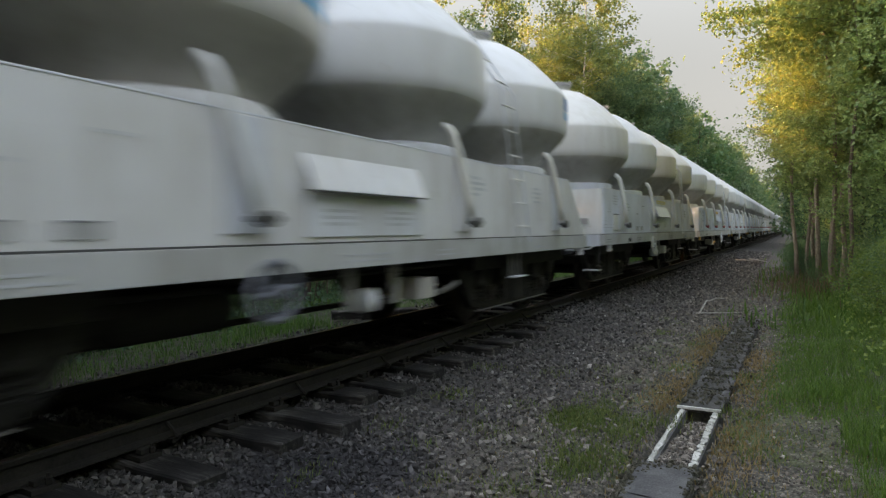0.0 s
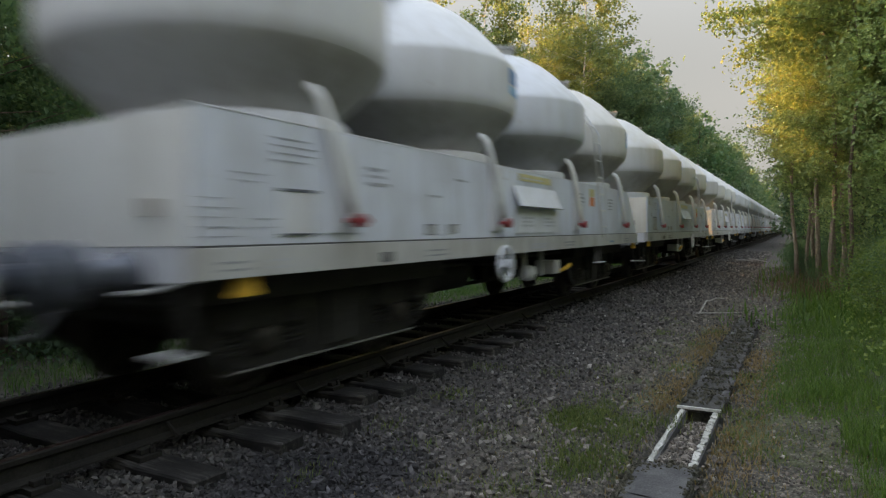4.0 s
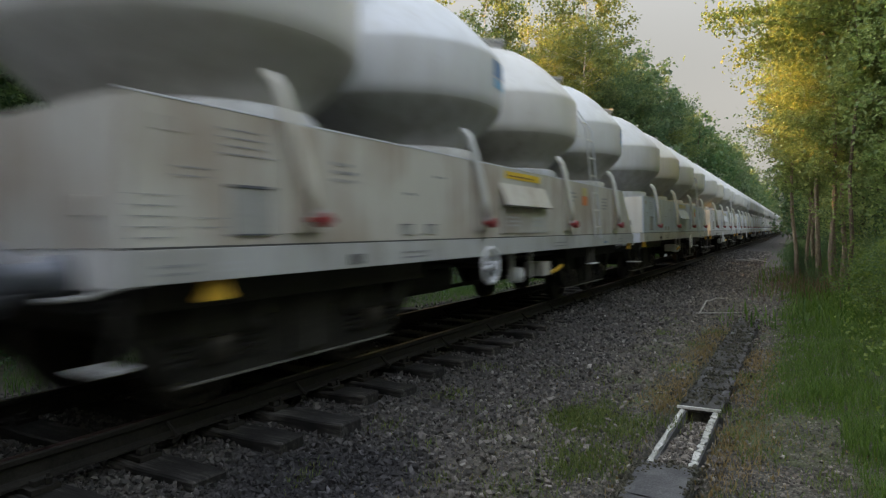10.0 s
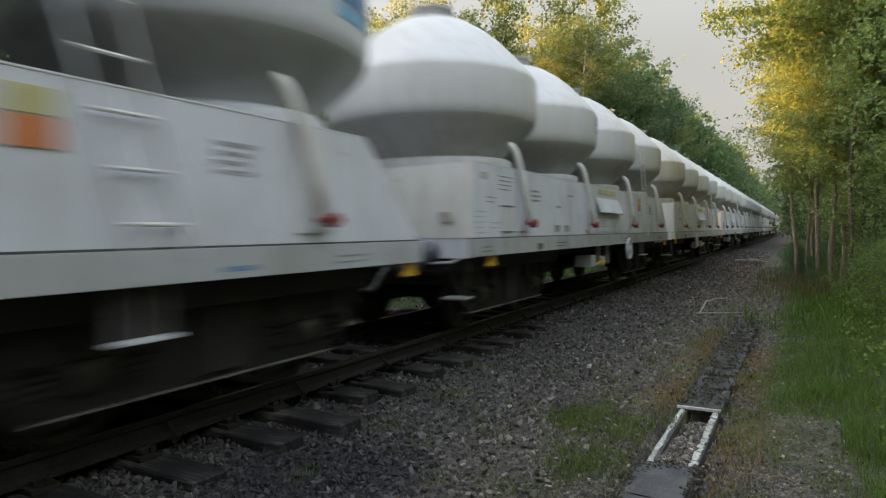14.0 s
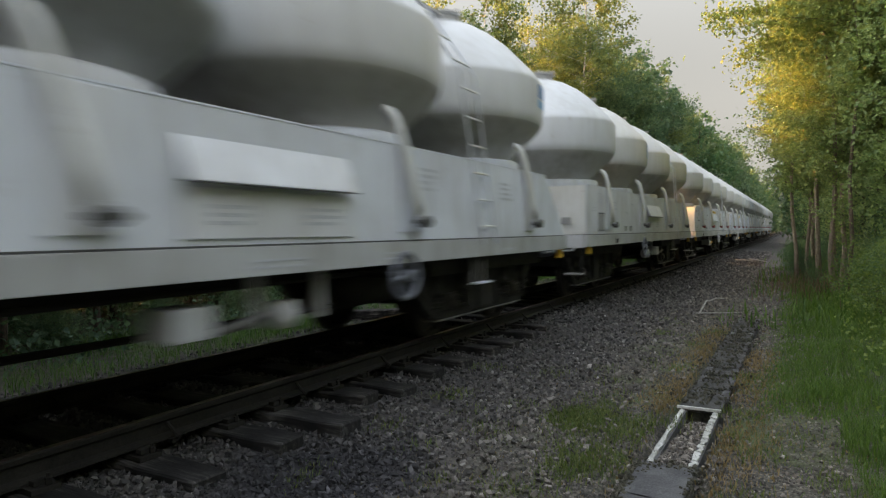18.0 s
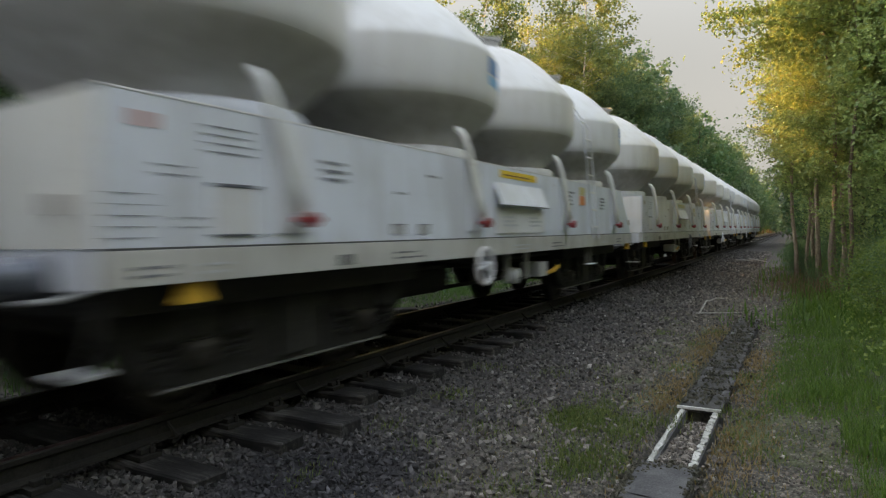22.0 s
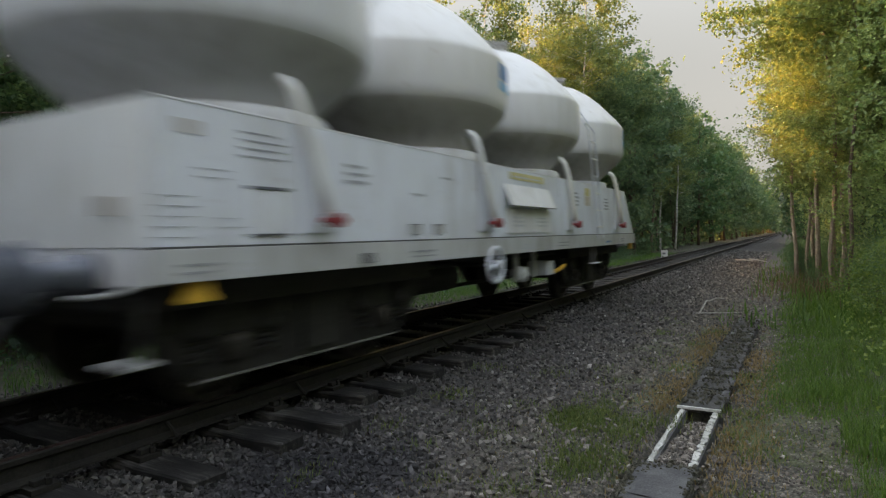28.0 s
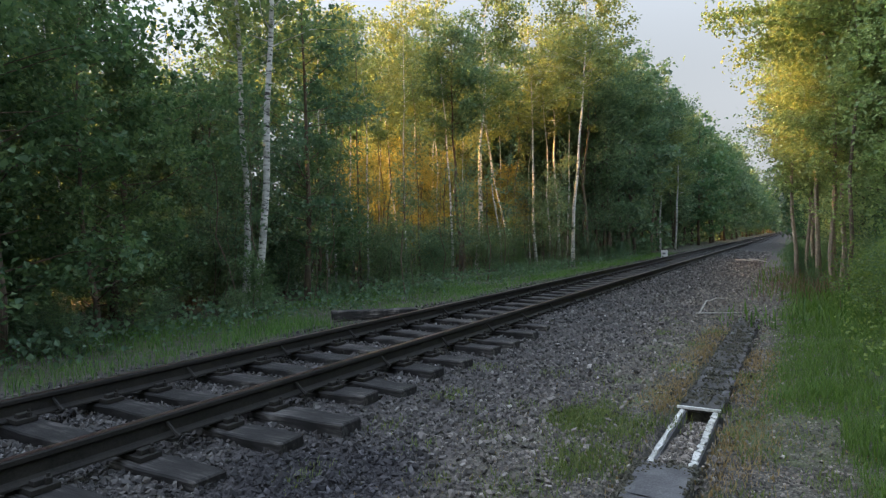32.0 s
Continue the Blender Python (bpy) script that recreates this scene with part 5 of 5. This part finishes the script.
def woods_at_the_end():
    """Where the line vanishes the woods close in on it."""
    r = np.random.RandomState(48)
    n = 9000
    y = 310 + 330 * r.uniform(0, 1, n)
    x = np.where(r.uniform(0, 1, n) < 0.7, -9.5 - 18 * r.uniform(0, 1, n), 1 + 14 * r.uniform(0, 1, n))
    y[:2500], x[:2500] = r.uniform(640, 660, 2500), r.uniform(-60, 50, 2500)
    z = r.uniform(0, 1, n) * (13 + 3 * wave(x, y, 0.1, 49))
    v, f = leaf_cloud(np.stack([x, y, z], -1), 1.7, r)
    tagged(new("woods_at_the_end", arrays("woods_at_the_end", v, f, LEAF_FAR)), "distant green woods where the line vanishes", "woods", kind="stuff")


woods_at_the_end()


# dark leaves added between the far trunks, where only deep shade shows
def far_undergrowth():
    r = np.random.RandomState(46)
    n = 16000
    y = 44 + 290 * r.uniform(0, 1, n) ** 1.6
    left = r.uniform(0, 1, n) < 0.65
    x = np.where(left, -9.3 - 10 * r.uniform(0, 1, n), 0.6 + 7 * r.uniform(0, 1, n))
    z = r.uniform(0, 1, n) ** 1.3 * (2.2 + 0.8 * wave(x, y, 0.3, 47)) * np.where(left, 0.5, 1.0)
    v, f = leaf_cloud(np.stack([x, y, z], -1), 0.34, r)
    tagged(new("far_undergrowth", arrays("far_undergrowth", v, f, LEAF_DARK)), "dark green undergrowth added where shade lies below the distant trees", "undergrowth", kind="stuff")


far_undergrowth()
# wood beside the path
SIDE_LEAFY = [tree_kind("leafy_tree", 110 + k, 11.5 + k, 0.08, 0.3, 1.5, 84, 15500, 0.095, PALEBARK, LEAF_SIDE, crooked=0.5, tips=0.3) for k in range(2)]
SIDE_LOW = [tree_kind("leafy_tree", 93 + k, 8.0 + k, 0.08, 0.1, 1.9, 90, 17500, 0.09, BARK, LEAF_SIDE, crooked=0.5, tips=0.28) for k in range(2)]
L_SIDE = "tall birch beside the path, its thin trunk toned brown for shade"
# its limbs reach out over the path; brown bark replaces white for the trunk's shade
OVERHANG = tree_kind("leafy_tree", 115, 12.5, 0.05, 0.34, 1.5, 80, 15500, 0.095, BARK, LEAF_SIDE, crooked=0.4, tips=0.3,
                     reach=((0.46, 3.0, 2.2), (0.5, 3.25, 2.5), (0.54, 2.9, 2.8), (0.6, 3.2, 3.0), (0.66, 2.8, 2.8), (0.72, 3.3, 2.8), (0.78, 3.0, 2.6)))
RIGHT = [(-0.04, 20.9, 0, 0.8), (0.48, 19.1, 1, 0.85), (0.75, 17.6, 0, 0.8), (0.5, 23.6, 1, 0.9), (1.5, 21.5, 1, 0.95), (1.2, 26.0, 0, 0.85), (0.22, 21.6, 0, 0.75), (0.95, 18.6, 1, 0.8)]
for x, y, k, sc in RIGHT:
    plant(SIDE_LEAFY[k % 2] if k < 3 else SLIM[k - 3], x, y, sc, rt.uniform(0, 6), L_SIDE if k < 3 else L_SLIM, "trees beside the path")
    spots.append((x, y))
plant(OVERHANG, 0.95, 16.6, 1.0, 0.0, "leafy tree with limbs reaching out over the path", "trees beside the path")
spots.append((0.95, 16.6))
for x, y, sc in ((2.6, 16.0, 0.9), (2.6, 19.5, 1.0), (3.1, 13.0, 0.9), (2.6, 23.5, 1.0), (3.5, 10.4, 0.9), (2.1, 28.0, 1.0), (1.9, 18.0, 0.7), (4.4, 14.8, 1.05), (4.2, 18.0, 1.1)):
    plant(SIDE_LOW[rt.randrange(2)], x, y, sc, rt.uniform(0, 6), L_LOW, "trees beside the path")
    spots.append((x, y))
for _ in range(52):
    y = 9 + 45 * rt.random()
    x = 1.3 + 12 * rt.random() + max(0, 14 - y) * 0.32
    if free_spot(x, y, 2.4):
        u = rt.random()
        kind, lab = (BROADS[rt.randrange(3)], L_BROAD) if u < 0.2 else (SIDE_LOW[rt.randrange(2)], L_LOW) if u < 0.5 else (SIDE_LEAFY[rt.randrange(2)], L_SIDE)
        plant(kind, x, y, rt.uniform(0.75, 1.0), rt.uniform(0, 6), lab, "trees beside the path")
for _ in range(70):
    y = 54 + 260 * rt.random() ** 1.3
    x = 0.3 + rt.random() ** 1.6 * 9
    if free_spot(x, y, 2.4):
        plant(FARS[rt.randrange(3)], x, y, rt.uniform(0.75, 1.05), rt.uniform(0, 6), L_FAR, "trees along the line")
# unseen, added to cut the low sky's light: the wood goes on behind the camera on both sides of the line
for _ in range(150):
    y = rt.uniform(-45, 7)
    x = rt.uniform(6.0, 16)
    if free_spot(x, y, 2.1):
        plant(FARS[rt.randrange(3)], x, y, rt.uniform(0.6, 0.82), rt.uniform(0, 6), L_BROAD, "trees beside the path")
for _ in range(30):
    y = rt.uniform(-70, -22)
    x = -9.5 - rt.random() * 9
    if free_spot(x, y, 2.6):
        plant(FARS[rt.randrange(3)], x, y, rt.uniform(0.8, 1.05), rt.uniform(0, 6), L_BROAD, "trees of the wood")
# undergrowth
for _ in range(60):
    y = 1 + 46 * rt.random()
    x = -8.8 - rt.random() * 2.6
    plant(SHRUBS[rt.randrange(3)], x, y, rt.uniform(0.25, 0.6) if y < 9 or y > 32 else rt.uniform(0.12, 0.26), rt.uniform(0, 6), "leafy green shrub under the trees", "shrubs of the wood")
for _ in range(34):
    y = 12 + 25 * rt.random()
    x = 1.1 + rt.random() * 1.8
    plant(SHRUBS[rt.randrange(3)], x, y, rt.uniform(0.4, 1.0), rt.uniform(0, 6), "leafy green shrub beside the path", "shrubs beside the path")
for _ in range(26):
    y = 13.5 + 34 * rt.random()
    plant(SHRUBS[rt.randrange(3)], rt.uniform(-0.5, 0.9), y, rt.uniform(0.2, 0.45), rt.uniform(0, 6), "low leafy shrub beside the ballast", "shrubs beside the path")
for x, y, s in ((1.75, 6.6, 0.8), (2.5, 7.4, 0.95), (1.9, 8.6, 0.7), (2.9, 5.8, 1.1), (2.4, 9.6, 1.0), (1.6, 11.6, 0.8), (1.3, 13.6, 0.8), (2.2, 13.0, 1.0)):
    plant(BUSH[rt.randrange(2)], x, y, s, rt.uniform(0, 6), "bright green leafy bush in the grass", "shrubs beside the path")


# ---- grass ----
def blades(name, label, x, y, h, seed, mat, width=0.007):
    """Grass blades: a bent strip of two quads each, joined."""
    r = np.random.RandomState(seed)
    n = len(x)
    z = ground_z(x, y) - 0.02
    a = r.uniform(0, 2 * np.pi, n)
    d = np.stack([np.cos(a), np.sin(a), np.zeros(n)], -1)
    s = np.stack([-np.sin(a), np.cos(a), np.zeros(n)], -1)
    lean = (h * r.uniform(0.1, 0.75, n))[:, None]
    base = np.stack([x, y, z], -1)
    upv = np.array([0, 0, 1.0])
    w = (width * r.uniform(0.6, 1.5, n))[:, None]
    mid = base + d * lean * 0.35 + upv * h[:, None] * 0.6
    tip = base + d * lean + upv * h[:, None]
    v = np.stack([base - s * w, base + s * w, mid + s * w * 0.8, mid - s * w * 0.8, tip + s * w * 0.15, tip - s * w * 0.15], 1).reshape(-1, 3)
    k = np.arange(n)[:, None] * 6
    f = np.concatenate([k + np.array([0, 1, 2, 3]), k + np.array([3, 2, 4, 5])])
    return tagged(new(name, arrays(name, v, f, mat)), label, "grass", kind="stuff")


def grass():
    r = np.random.RandomState(9)
    n = 170000
    y = 3 + 17 * r.uniform(0, 1, n) ** 1.6
    x = -0.45 + 3.6 * r.uniform(0, 1, n) ** 1.3
    dens = 0.5 + 0.5 * wave(x, y, 1.6, 21)
    keep = r.uniform(0, 1, n) < np.where((y < 5.9 - 0.6 * np.clip(x, 0, 1.2) + 0.3 * wave(x, y, 2.0, 36)) & (x < 0.36 + 0.2 * wave(x, y, 2.6, 38)), 0.3 * dens * np.clip((x - 0.1) * 2.0, 0.05, 1), 0.6 + 0.4 * dens) * np.clip((x + 0.4) * 3.5, 0.03, 1) * np.clip((y - 3.0) / 0.55, 0.05, 1)
    x, y = x[keep], y[keep]
    blades("verge_grass", "tall green grass beside the path", x, y, r.uniform(0.03, 0.2, len(x)) * np.clip((x + 0.75) * 1.1, 0.2, 1) * (0.75 + 0.5 * wave(x, y, 2.4, 26)), 10, GRASS, 0.0028)
    n = 120000
    y = 1 + 45 * r.uniform(0, 1, n) ** 1.4
    x = -6.5 - 4.0 * r.uniform(0, 1, n)
    keep = r.uniform(0, 1, n) < np.clip((-6.6 - x) * 1.0, 0.05, 1) * (0.45 + 0.55 * wave(x, y, 1.0, 22))
    keep[keep] = np.hypot(x[keep] + 7.0, y[keep] - 9.5) > 0.9
    x, y = x[keep], y[keep]
    blades("wood_edge_grass", "green grass along the edge of the wood", x, y, r.uniform(0.05, 0.26, len(x)) * (0.7 + 0.6 * wave(x, y, 1.4, 35)), 11, GRASS_WOOD, 0.004)
    # rough grass on the open ground round the path, thinning towards the trees
    n = 46000
    x, y = 0.1 + 9 * r.uniform(0, 1, n) ** 1.1, -14 + 24 * r.uniform(0, 1, n)
    keep = (r.uniform(0, 1, n) < (0.55 + 0.5 * wave(x, y, 1.1, 29)) * np.clip((x - 0.2) * 1.2, 0.05, 1) * np.clip((9.5 - x) / 3, 0, 1)) & ((y < 3.3) | (x > 2.6))
    x, y = x[keep], y[keep]
    blades("rough_grass", "rough green grass beside the path", x, y, r.uniform(0.05, 0.22, len(x)), 30, GRASS, 0.007)
    # it grows thinner round the standing place
    rg = np.random.RandomState(19)
    n = 90000
    x, y = 0.15 + 3.4 * rg.uniform(0, 1, n) ** 0.9, 3.35 - 9 * rg.uniform(0, 1, n) ** 1.6
    keep = (rg.uniform(0, 1, n) < (0.35 + 0.65 * wave(x, y, 1.6, 21)) * np.clip((x - 0.2) * 1.3, 0.05, 1) * np.clip((3.7 - x) / 0.6, 0, 1)) & (np.hypot(x, y) > 0.45)
    x, y = x[keep], y[keep]
    blades("trodden_grass", "short green grass beside the path", x, y, rg.uniform(0.03, 0.15, len(x)), 31, GRASS, 0.0035)
    # sparse tufts in the path and between the stones
    cx = np.concatenate([r.normal(-1.62, 0.09, 45), r.normal(-1.43, 0.1, 15), r.normal(-1.22, 0.08, 14), r.uniform(-2.1, -1.0, 25), r.uniform(-3.4, -2.0, 14), r.uniform(-0.5, 0.5, 40)])
    cy = np.concatenate([r.normal(5.15, 0.16, 45), r.normal(4.15, 0.18, 15), r.normal(4.95, 0.2, 14), 3.4 + 9 * r.uniform(0, 1, 25) ** 1.2, r.uniform(3, 7, 14), 3.2 + 5 * r.uniform(0, 1, 40)])
    k = r.randint(0, len(cx), 19000)
    x, y = cx[k] + r.normal(0, 0.09, 19000), cy[k] + r.normal(0, 0.12, 19000)
    blades("path_tufts", "short green tufts in the trodden path", x, y, r.uniform(0.015, 0.075, 19000), 12, MOSSY, 0.0035)
    n = 9000
    x, y = -1.3 + 2.6 * r.uniform(0, 1, n) ** 0.5 + r.normal(0, 0.2, n), 11 + 35 * r.uniform(0, 1, n)
    keep = r.uniform(0, 1, n) < 0.35 + wave(x, y, 1.5, 25)
    x, y = x[keep], y[keep]
    n = len(x)
    blades("far_verge_grass", "rough green grass beside the ballast", x, y, r.uniform(0.08, 0.35, n), 14, GRASS, 0.012)
    n = 16000
    x, y = r.uniform(-2.4, 0.5, n), 2.8 + 12 * r.uniform(0, 1, n) ** 1.6
    keep = (r.uniform(0, 1, n) < 0.5 + 0.5 * wave(x, y, 2.2, 23)) & ((x < -1.0) | (x > -0.5))
    x, y = x[keep], y[keep]
    blades("dry_litter", "dry straw and moss on the path", x, y, r.uniform(0.01, 0.04, len(x)), 13, DRY, 0.005)
    # dry brown grass on both sides of the trough
    n = 12000
    side = r.uniform(0, 1, n) < 0.5
    y = np.where(side, 5.6 + 5.5 * r.uniform(0, 1, n), 3.6 + 5.5 * r.uniform(0, 1, n))
    x = np.where(side, -1.12 + r.normal(0, 0.12, n), -0.36 + r.normal(0, 0.13, n))
    keep = (np.abs(x + 0.76) > 0.19) & (r.uniform(0, 1, n) < 0.55 + 0.7 * wave(x, y, 2.0, 27))
    x, y = x[keep], y[keep]
    blades("dry_grass", "dry brown grass along the cable trough", x, y, r.uniform(0.015, 0.07, len(x)), 28, DRY, 0.004)
    n = 700
    x, y = r.normal(0.25, 0.5, n), r.normal(18.4, 1.5, n)
    blades("dry_twigs", "reddish dry twigs at the foot of the birches", x, y, r.uniform(0.1, 0.5, n), 37, TWIG, 0.006)
    # broad-leaved herbs in the verge
    n = 9000
    c = np.stack([0.5 + 2.4 * r.uniform(0, 1, n), 4.6 + 9 * r.uniform(0, 1, n) ** 1.5], -1)
    keep = r.uniform(0, 1, n) < np.clip(0.5 + wave(c[:, 0], c[:, 1], 1.8, 24) * 1.5, 0, 1) * np.clip((c[:, 0] - 0.3) * 1.2, 0.1, 1)
    c = c[keep]
    z = ground_z(c[:, 0], c[:, 1]) + r.uniform(0.03, 0.4, len(c)) * np.clip(c[:, 0], 0.3, 1)
    v, f = leaf_cloud(np.concatenate([c, z[:, None]], 1), 0.055, r)
    tagged(new("verge_herbs", arrays("verge_herbs", v, f, LEAF_HERB)), "broad-leaved green herbs in the grass", "herbs", kind="stuff")
    n = 7000
    c = np.stack([-8.0 - 3.5 * r.uniform(0, 1, n), 2 + 38 * r.uniform(0, 1, n) ** 1.3], -1)
    z = ground_z(c[:, 0], c[:, 1]) + r.uniform(0.02, 0.45, n)
    v, f = leaf_cloud(np.concatenate([c, z[:, None]], 1), 0.09, r)
    tagged(new("wood_herbs", arrays("wood_herbs", v, f, LEAF_DARK)), "low dark green herbs under the trees", "herbs", kind="stuff")


grass()


# ---- cable trough ----
TX0, TX1 = -0.9, -0.625      # walls of the trough
OPEN0, OPEN1 = 4.34, 5.83    # the stretch without lids


def cable_trough():
    zt = -0.062
    tr = new("cable_trough")
    tagged(tr, "old concrete cable trough with two lids missing", "cable trough", kind="structure")
    r = random.Random(3)
    for x in (TX0, TX1):
        bm = cube(x - 0.03, x + 0.03, -12, 12.4, zt - 0.2, zt - 0.03)
        part("trough_wall", bm, CONCRETE, tr)
    part("trough_floor", cube(TX0 + 0.025, TX1 - 0.025, -12, 12.4, zt - 0.2, zt - 0.15), CONCRETE, tr)
    part("silt", cube(TX0 + 0.03, TX1 - 0.03, OPEN1 + 0.1, 12.3, zt - 0.15, zt - 0.045), SILT, tr, "dark silt and moss between the cracked lids")
    # broken pale rims where the lids are gone
    for x in (TX0, TX1):
        y = OPEN0 + 0.03
        while y < OPEN1 - 0.03:
            d = r.uniform(0.08, 0.2) if x == TX1 else r.uniform(0.2, 0.42)
            ragged = 0.014 if x == TX1 else 0.007
            bm = cube(x - 0.018, x + 0.014, y, min(y + d - r.uniform(0.002, 0.012), OPEN1), zt - 0.05, zt + r.uniform(-0.014, 0.0), bevel=0.006)
            bmesh.ops.subdivide_edges(bm, edges=[e for e in bm.edges if abs(e.verts[0].co.y - e.verts[1].co.y) > 0.05], cuts=3)
            for v in bm.verts:
                v.co += Vector((r.uniform(-ragged, ragged), r.uniform(-0.01, 0.01), r.uniform(-0.012, 0.004)))
            part("rim_piece", bm, CONCRETE_PALE, tr, "broken pale concrete rim")
            y += d
    # lids lie flush, some cracked and sunk
    ends = [-2.6 + 0.49 * k for k in range(-19, 13)] + [3.75, OPEN0]
    spans = list(zip(ends, ends[1:]))
    y = OPEN1 + 0.03
    while y < 11.9:
        d = 0.5 if y < 6.3 else r.uniform(0.14, 0.36)
        spans.append((y, y + d))
        y += d
    for y, y1 in spans:
        bm = cube(TX0 - 0.035, TX1 + 0.035, y + 0.006, y1 - 0.006, zt - 0.03, zt + 0.008, bevel=0.006)
        es = [e for e in bm.edges if abs(e.verts[0].co.y - e.verts[1].co.y) > 0.1 or abs(e.verts[0].co.x - e.verts[1].co.x) > 0.1]
        bmesh.ops.subdivide_edges(bm, edges=es, cuts=3, use_grid_fill=True)
        drop = r.uniform(-0.045, -0.02) if y > 6.2 else -0.012 if y > OPEN1 else 0.0
        wear = 0.016 if y > 6.2 else 0.007
        for v in bm.verts:
            v.co += Vector((r.uniform(-wear, wear), r.uniform(-wear, wear), drop + r.uniform(-wear, wear) * 0.6))
        part("lid", bm, CONCRETE if y < OPEN0 else CONCRETE_MOSSY, tr, "grey concrete lid" if y < OPEN0 else "cracked, mossy concrete lid")
    part("exposed_edge", cube(TX0 - 0.05, TX1 + 0.04, OPEN1 - 0.006, OPEN1 + 0.022, zt - 0.012, zt + 0.012, bevel=0.004), CONCRETE_PALE, tr, "pale chipped edge of the next lid")


cable_trough()


def trough_rubble():
    r = np.random.RandomState(31)
    n = 900
    x, y = r.uniform(-0.86, -0.66, n), OPEN0 + 1.45 * r.uniform(0, 1, n) ** 1.2
    scatter_stones("trough_rubble", "pale rubble and gravel lying in the open trough", np.stack([x, y, -0.1 - 0.085 * (y - OPEN0) / 1.45 + r.uniform(0, 0.02, n)], -1), r.uniform(0.006, 0.022, n), 32, STONE)


trough_rubble()


def lid_debris():
    r = np.random.RandomState(33)
    n = 1150
    x, y = r.normal(-0.76, 0.13, n), 6.0 + 6.2 * r.uniform(0, 1, n) ** 1.2
    # and along the edges of the lid before the gap
    k = r.uniform(0, 1, 400)
    edge = np.where(k < 0.5, r.normal(-0.945, 0.025, 400), r.normal(-0.575, 0.025, 400))
    x[:400], y[:400] = np.where(k < 0.8, edge, r.uniform(-0.95, -0.57, 400)), np.where(k < 0.8, r.uniform(3.2, OPEN0, 400), r.normal(OPEN0 - 0.04, 0.04, 400))
    scatter_stones("lid_debris", "dark crumbs and leaf litter on the cracked lids", np.stack([x, y, np.full(n, -0.068) + r.uniform(0, 0.02, n)], -1), r.uniform(0.005, 0.022, n), 34, SILT)


lid_debris()

# ---- small things along the line ----
old = new("old_sleeper", sleeper_mesh(77))
old.matrix_basis = pose(-7.05, 9.58, 0.1, 0, 0, 43) @ Matrix.Diagonal((0.6, 1, 1, 1))
tagged(old, "discarded old wooden sleeper lying beside the track", "sleeper")


def marker():
    m = new("track_marker")
    m.location = (-6.83, 38.0, float(ground_z(-6.83, 38.0)))
    tagged(m, "small white marker block with a dark symbol beside the rail", "marker")
    part("block", cube(-0.17, 0.17, -0.1, 0.1, -0.05, 0.42, bevel=0.02), MARKER, m)
    part("symbol", cube(-0.08, 0.08, -0.106, -0.1, 0.2, 0.28), INK, m, "dark unreadable symbol")


marker()


def branch(pts, radii, label):
    tagged(part("dead_branch", tube(bmesh.new(), pts, radii, 8), DEADWOOD, None, "", True), label, "branch")


branch([(-1.56, 12.0, 0.0), (-1.52, 12.2, 0.1), (-1.49, 12.42, 0.19), (-1.41, 12.52, 0.2), (-1.33, 12.56, 0.235), (-1.2, 12.7, 0.225)], [0.014, 0.017, 0.013, 0.015, 0.012, 0.006], "bleached dead branch sticking out of the ballast")
branch([(-1.6, 11.9, 0.02), (-1.3, 12.0, 0.03), (-0.9, 12.1, 0.04)], [0.012, 0.011, 0.006], "bleached dead branch lying on the path")
branch([(-2.6, 33.0, 0.03), (-2.2, 31.5, 0.1), (-1.7, 30.0, 0.12)], [0.03, 0.03, 0.02], "long dead branch beside the ballast")
branch([(-2.1, 34.0, 0.03), (-1.7, 32.0, 0.1), (-1.2, 30.0, 0.1)], [0.03, 0.025, 0.02], "long dead branch beside the ballast")
branch([(1.0, 8.2, 0.22), (1.3, 8.0, 0.24), (1.8, 7.7, 0.18)], [0.02, 0.018, 0.01], "thin dead branch caught in the grass")


# ---- movement ----
def motions():
    """The train rolls by, its wheels turn."""
    for n, w in TRAIN:
        walk(w, [(t, pose(CX, front_y(n, t), RAIL_Z)) for t in (0, 4, 8, 12, 16, 20, 24, 28, 32)])
    turning = {}
    steps = [0.0667 * k for k in range(481)]
    for o in WHEELSETS:
        place = round(o.location.y, 3)
        if place in turning:
            o.rotation_mode = "QUATERNION"
            o.animation_data_create()
            o.animation_data.action = turning[place].action
            o.animation_data.action_slot = turning[place].action_slot
            continue
        walk(o, [(t, Matrix.Translation((0, place, 0.46)) @ Matrix.Rotation((train_index(t) - train_index(0)) * PITCH_W / 0.46, 4, "X")) for t in steps])
        turning[place] = o.animation_data


motions()
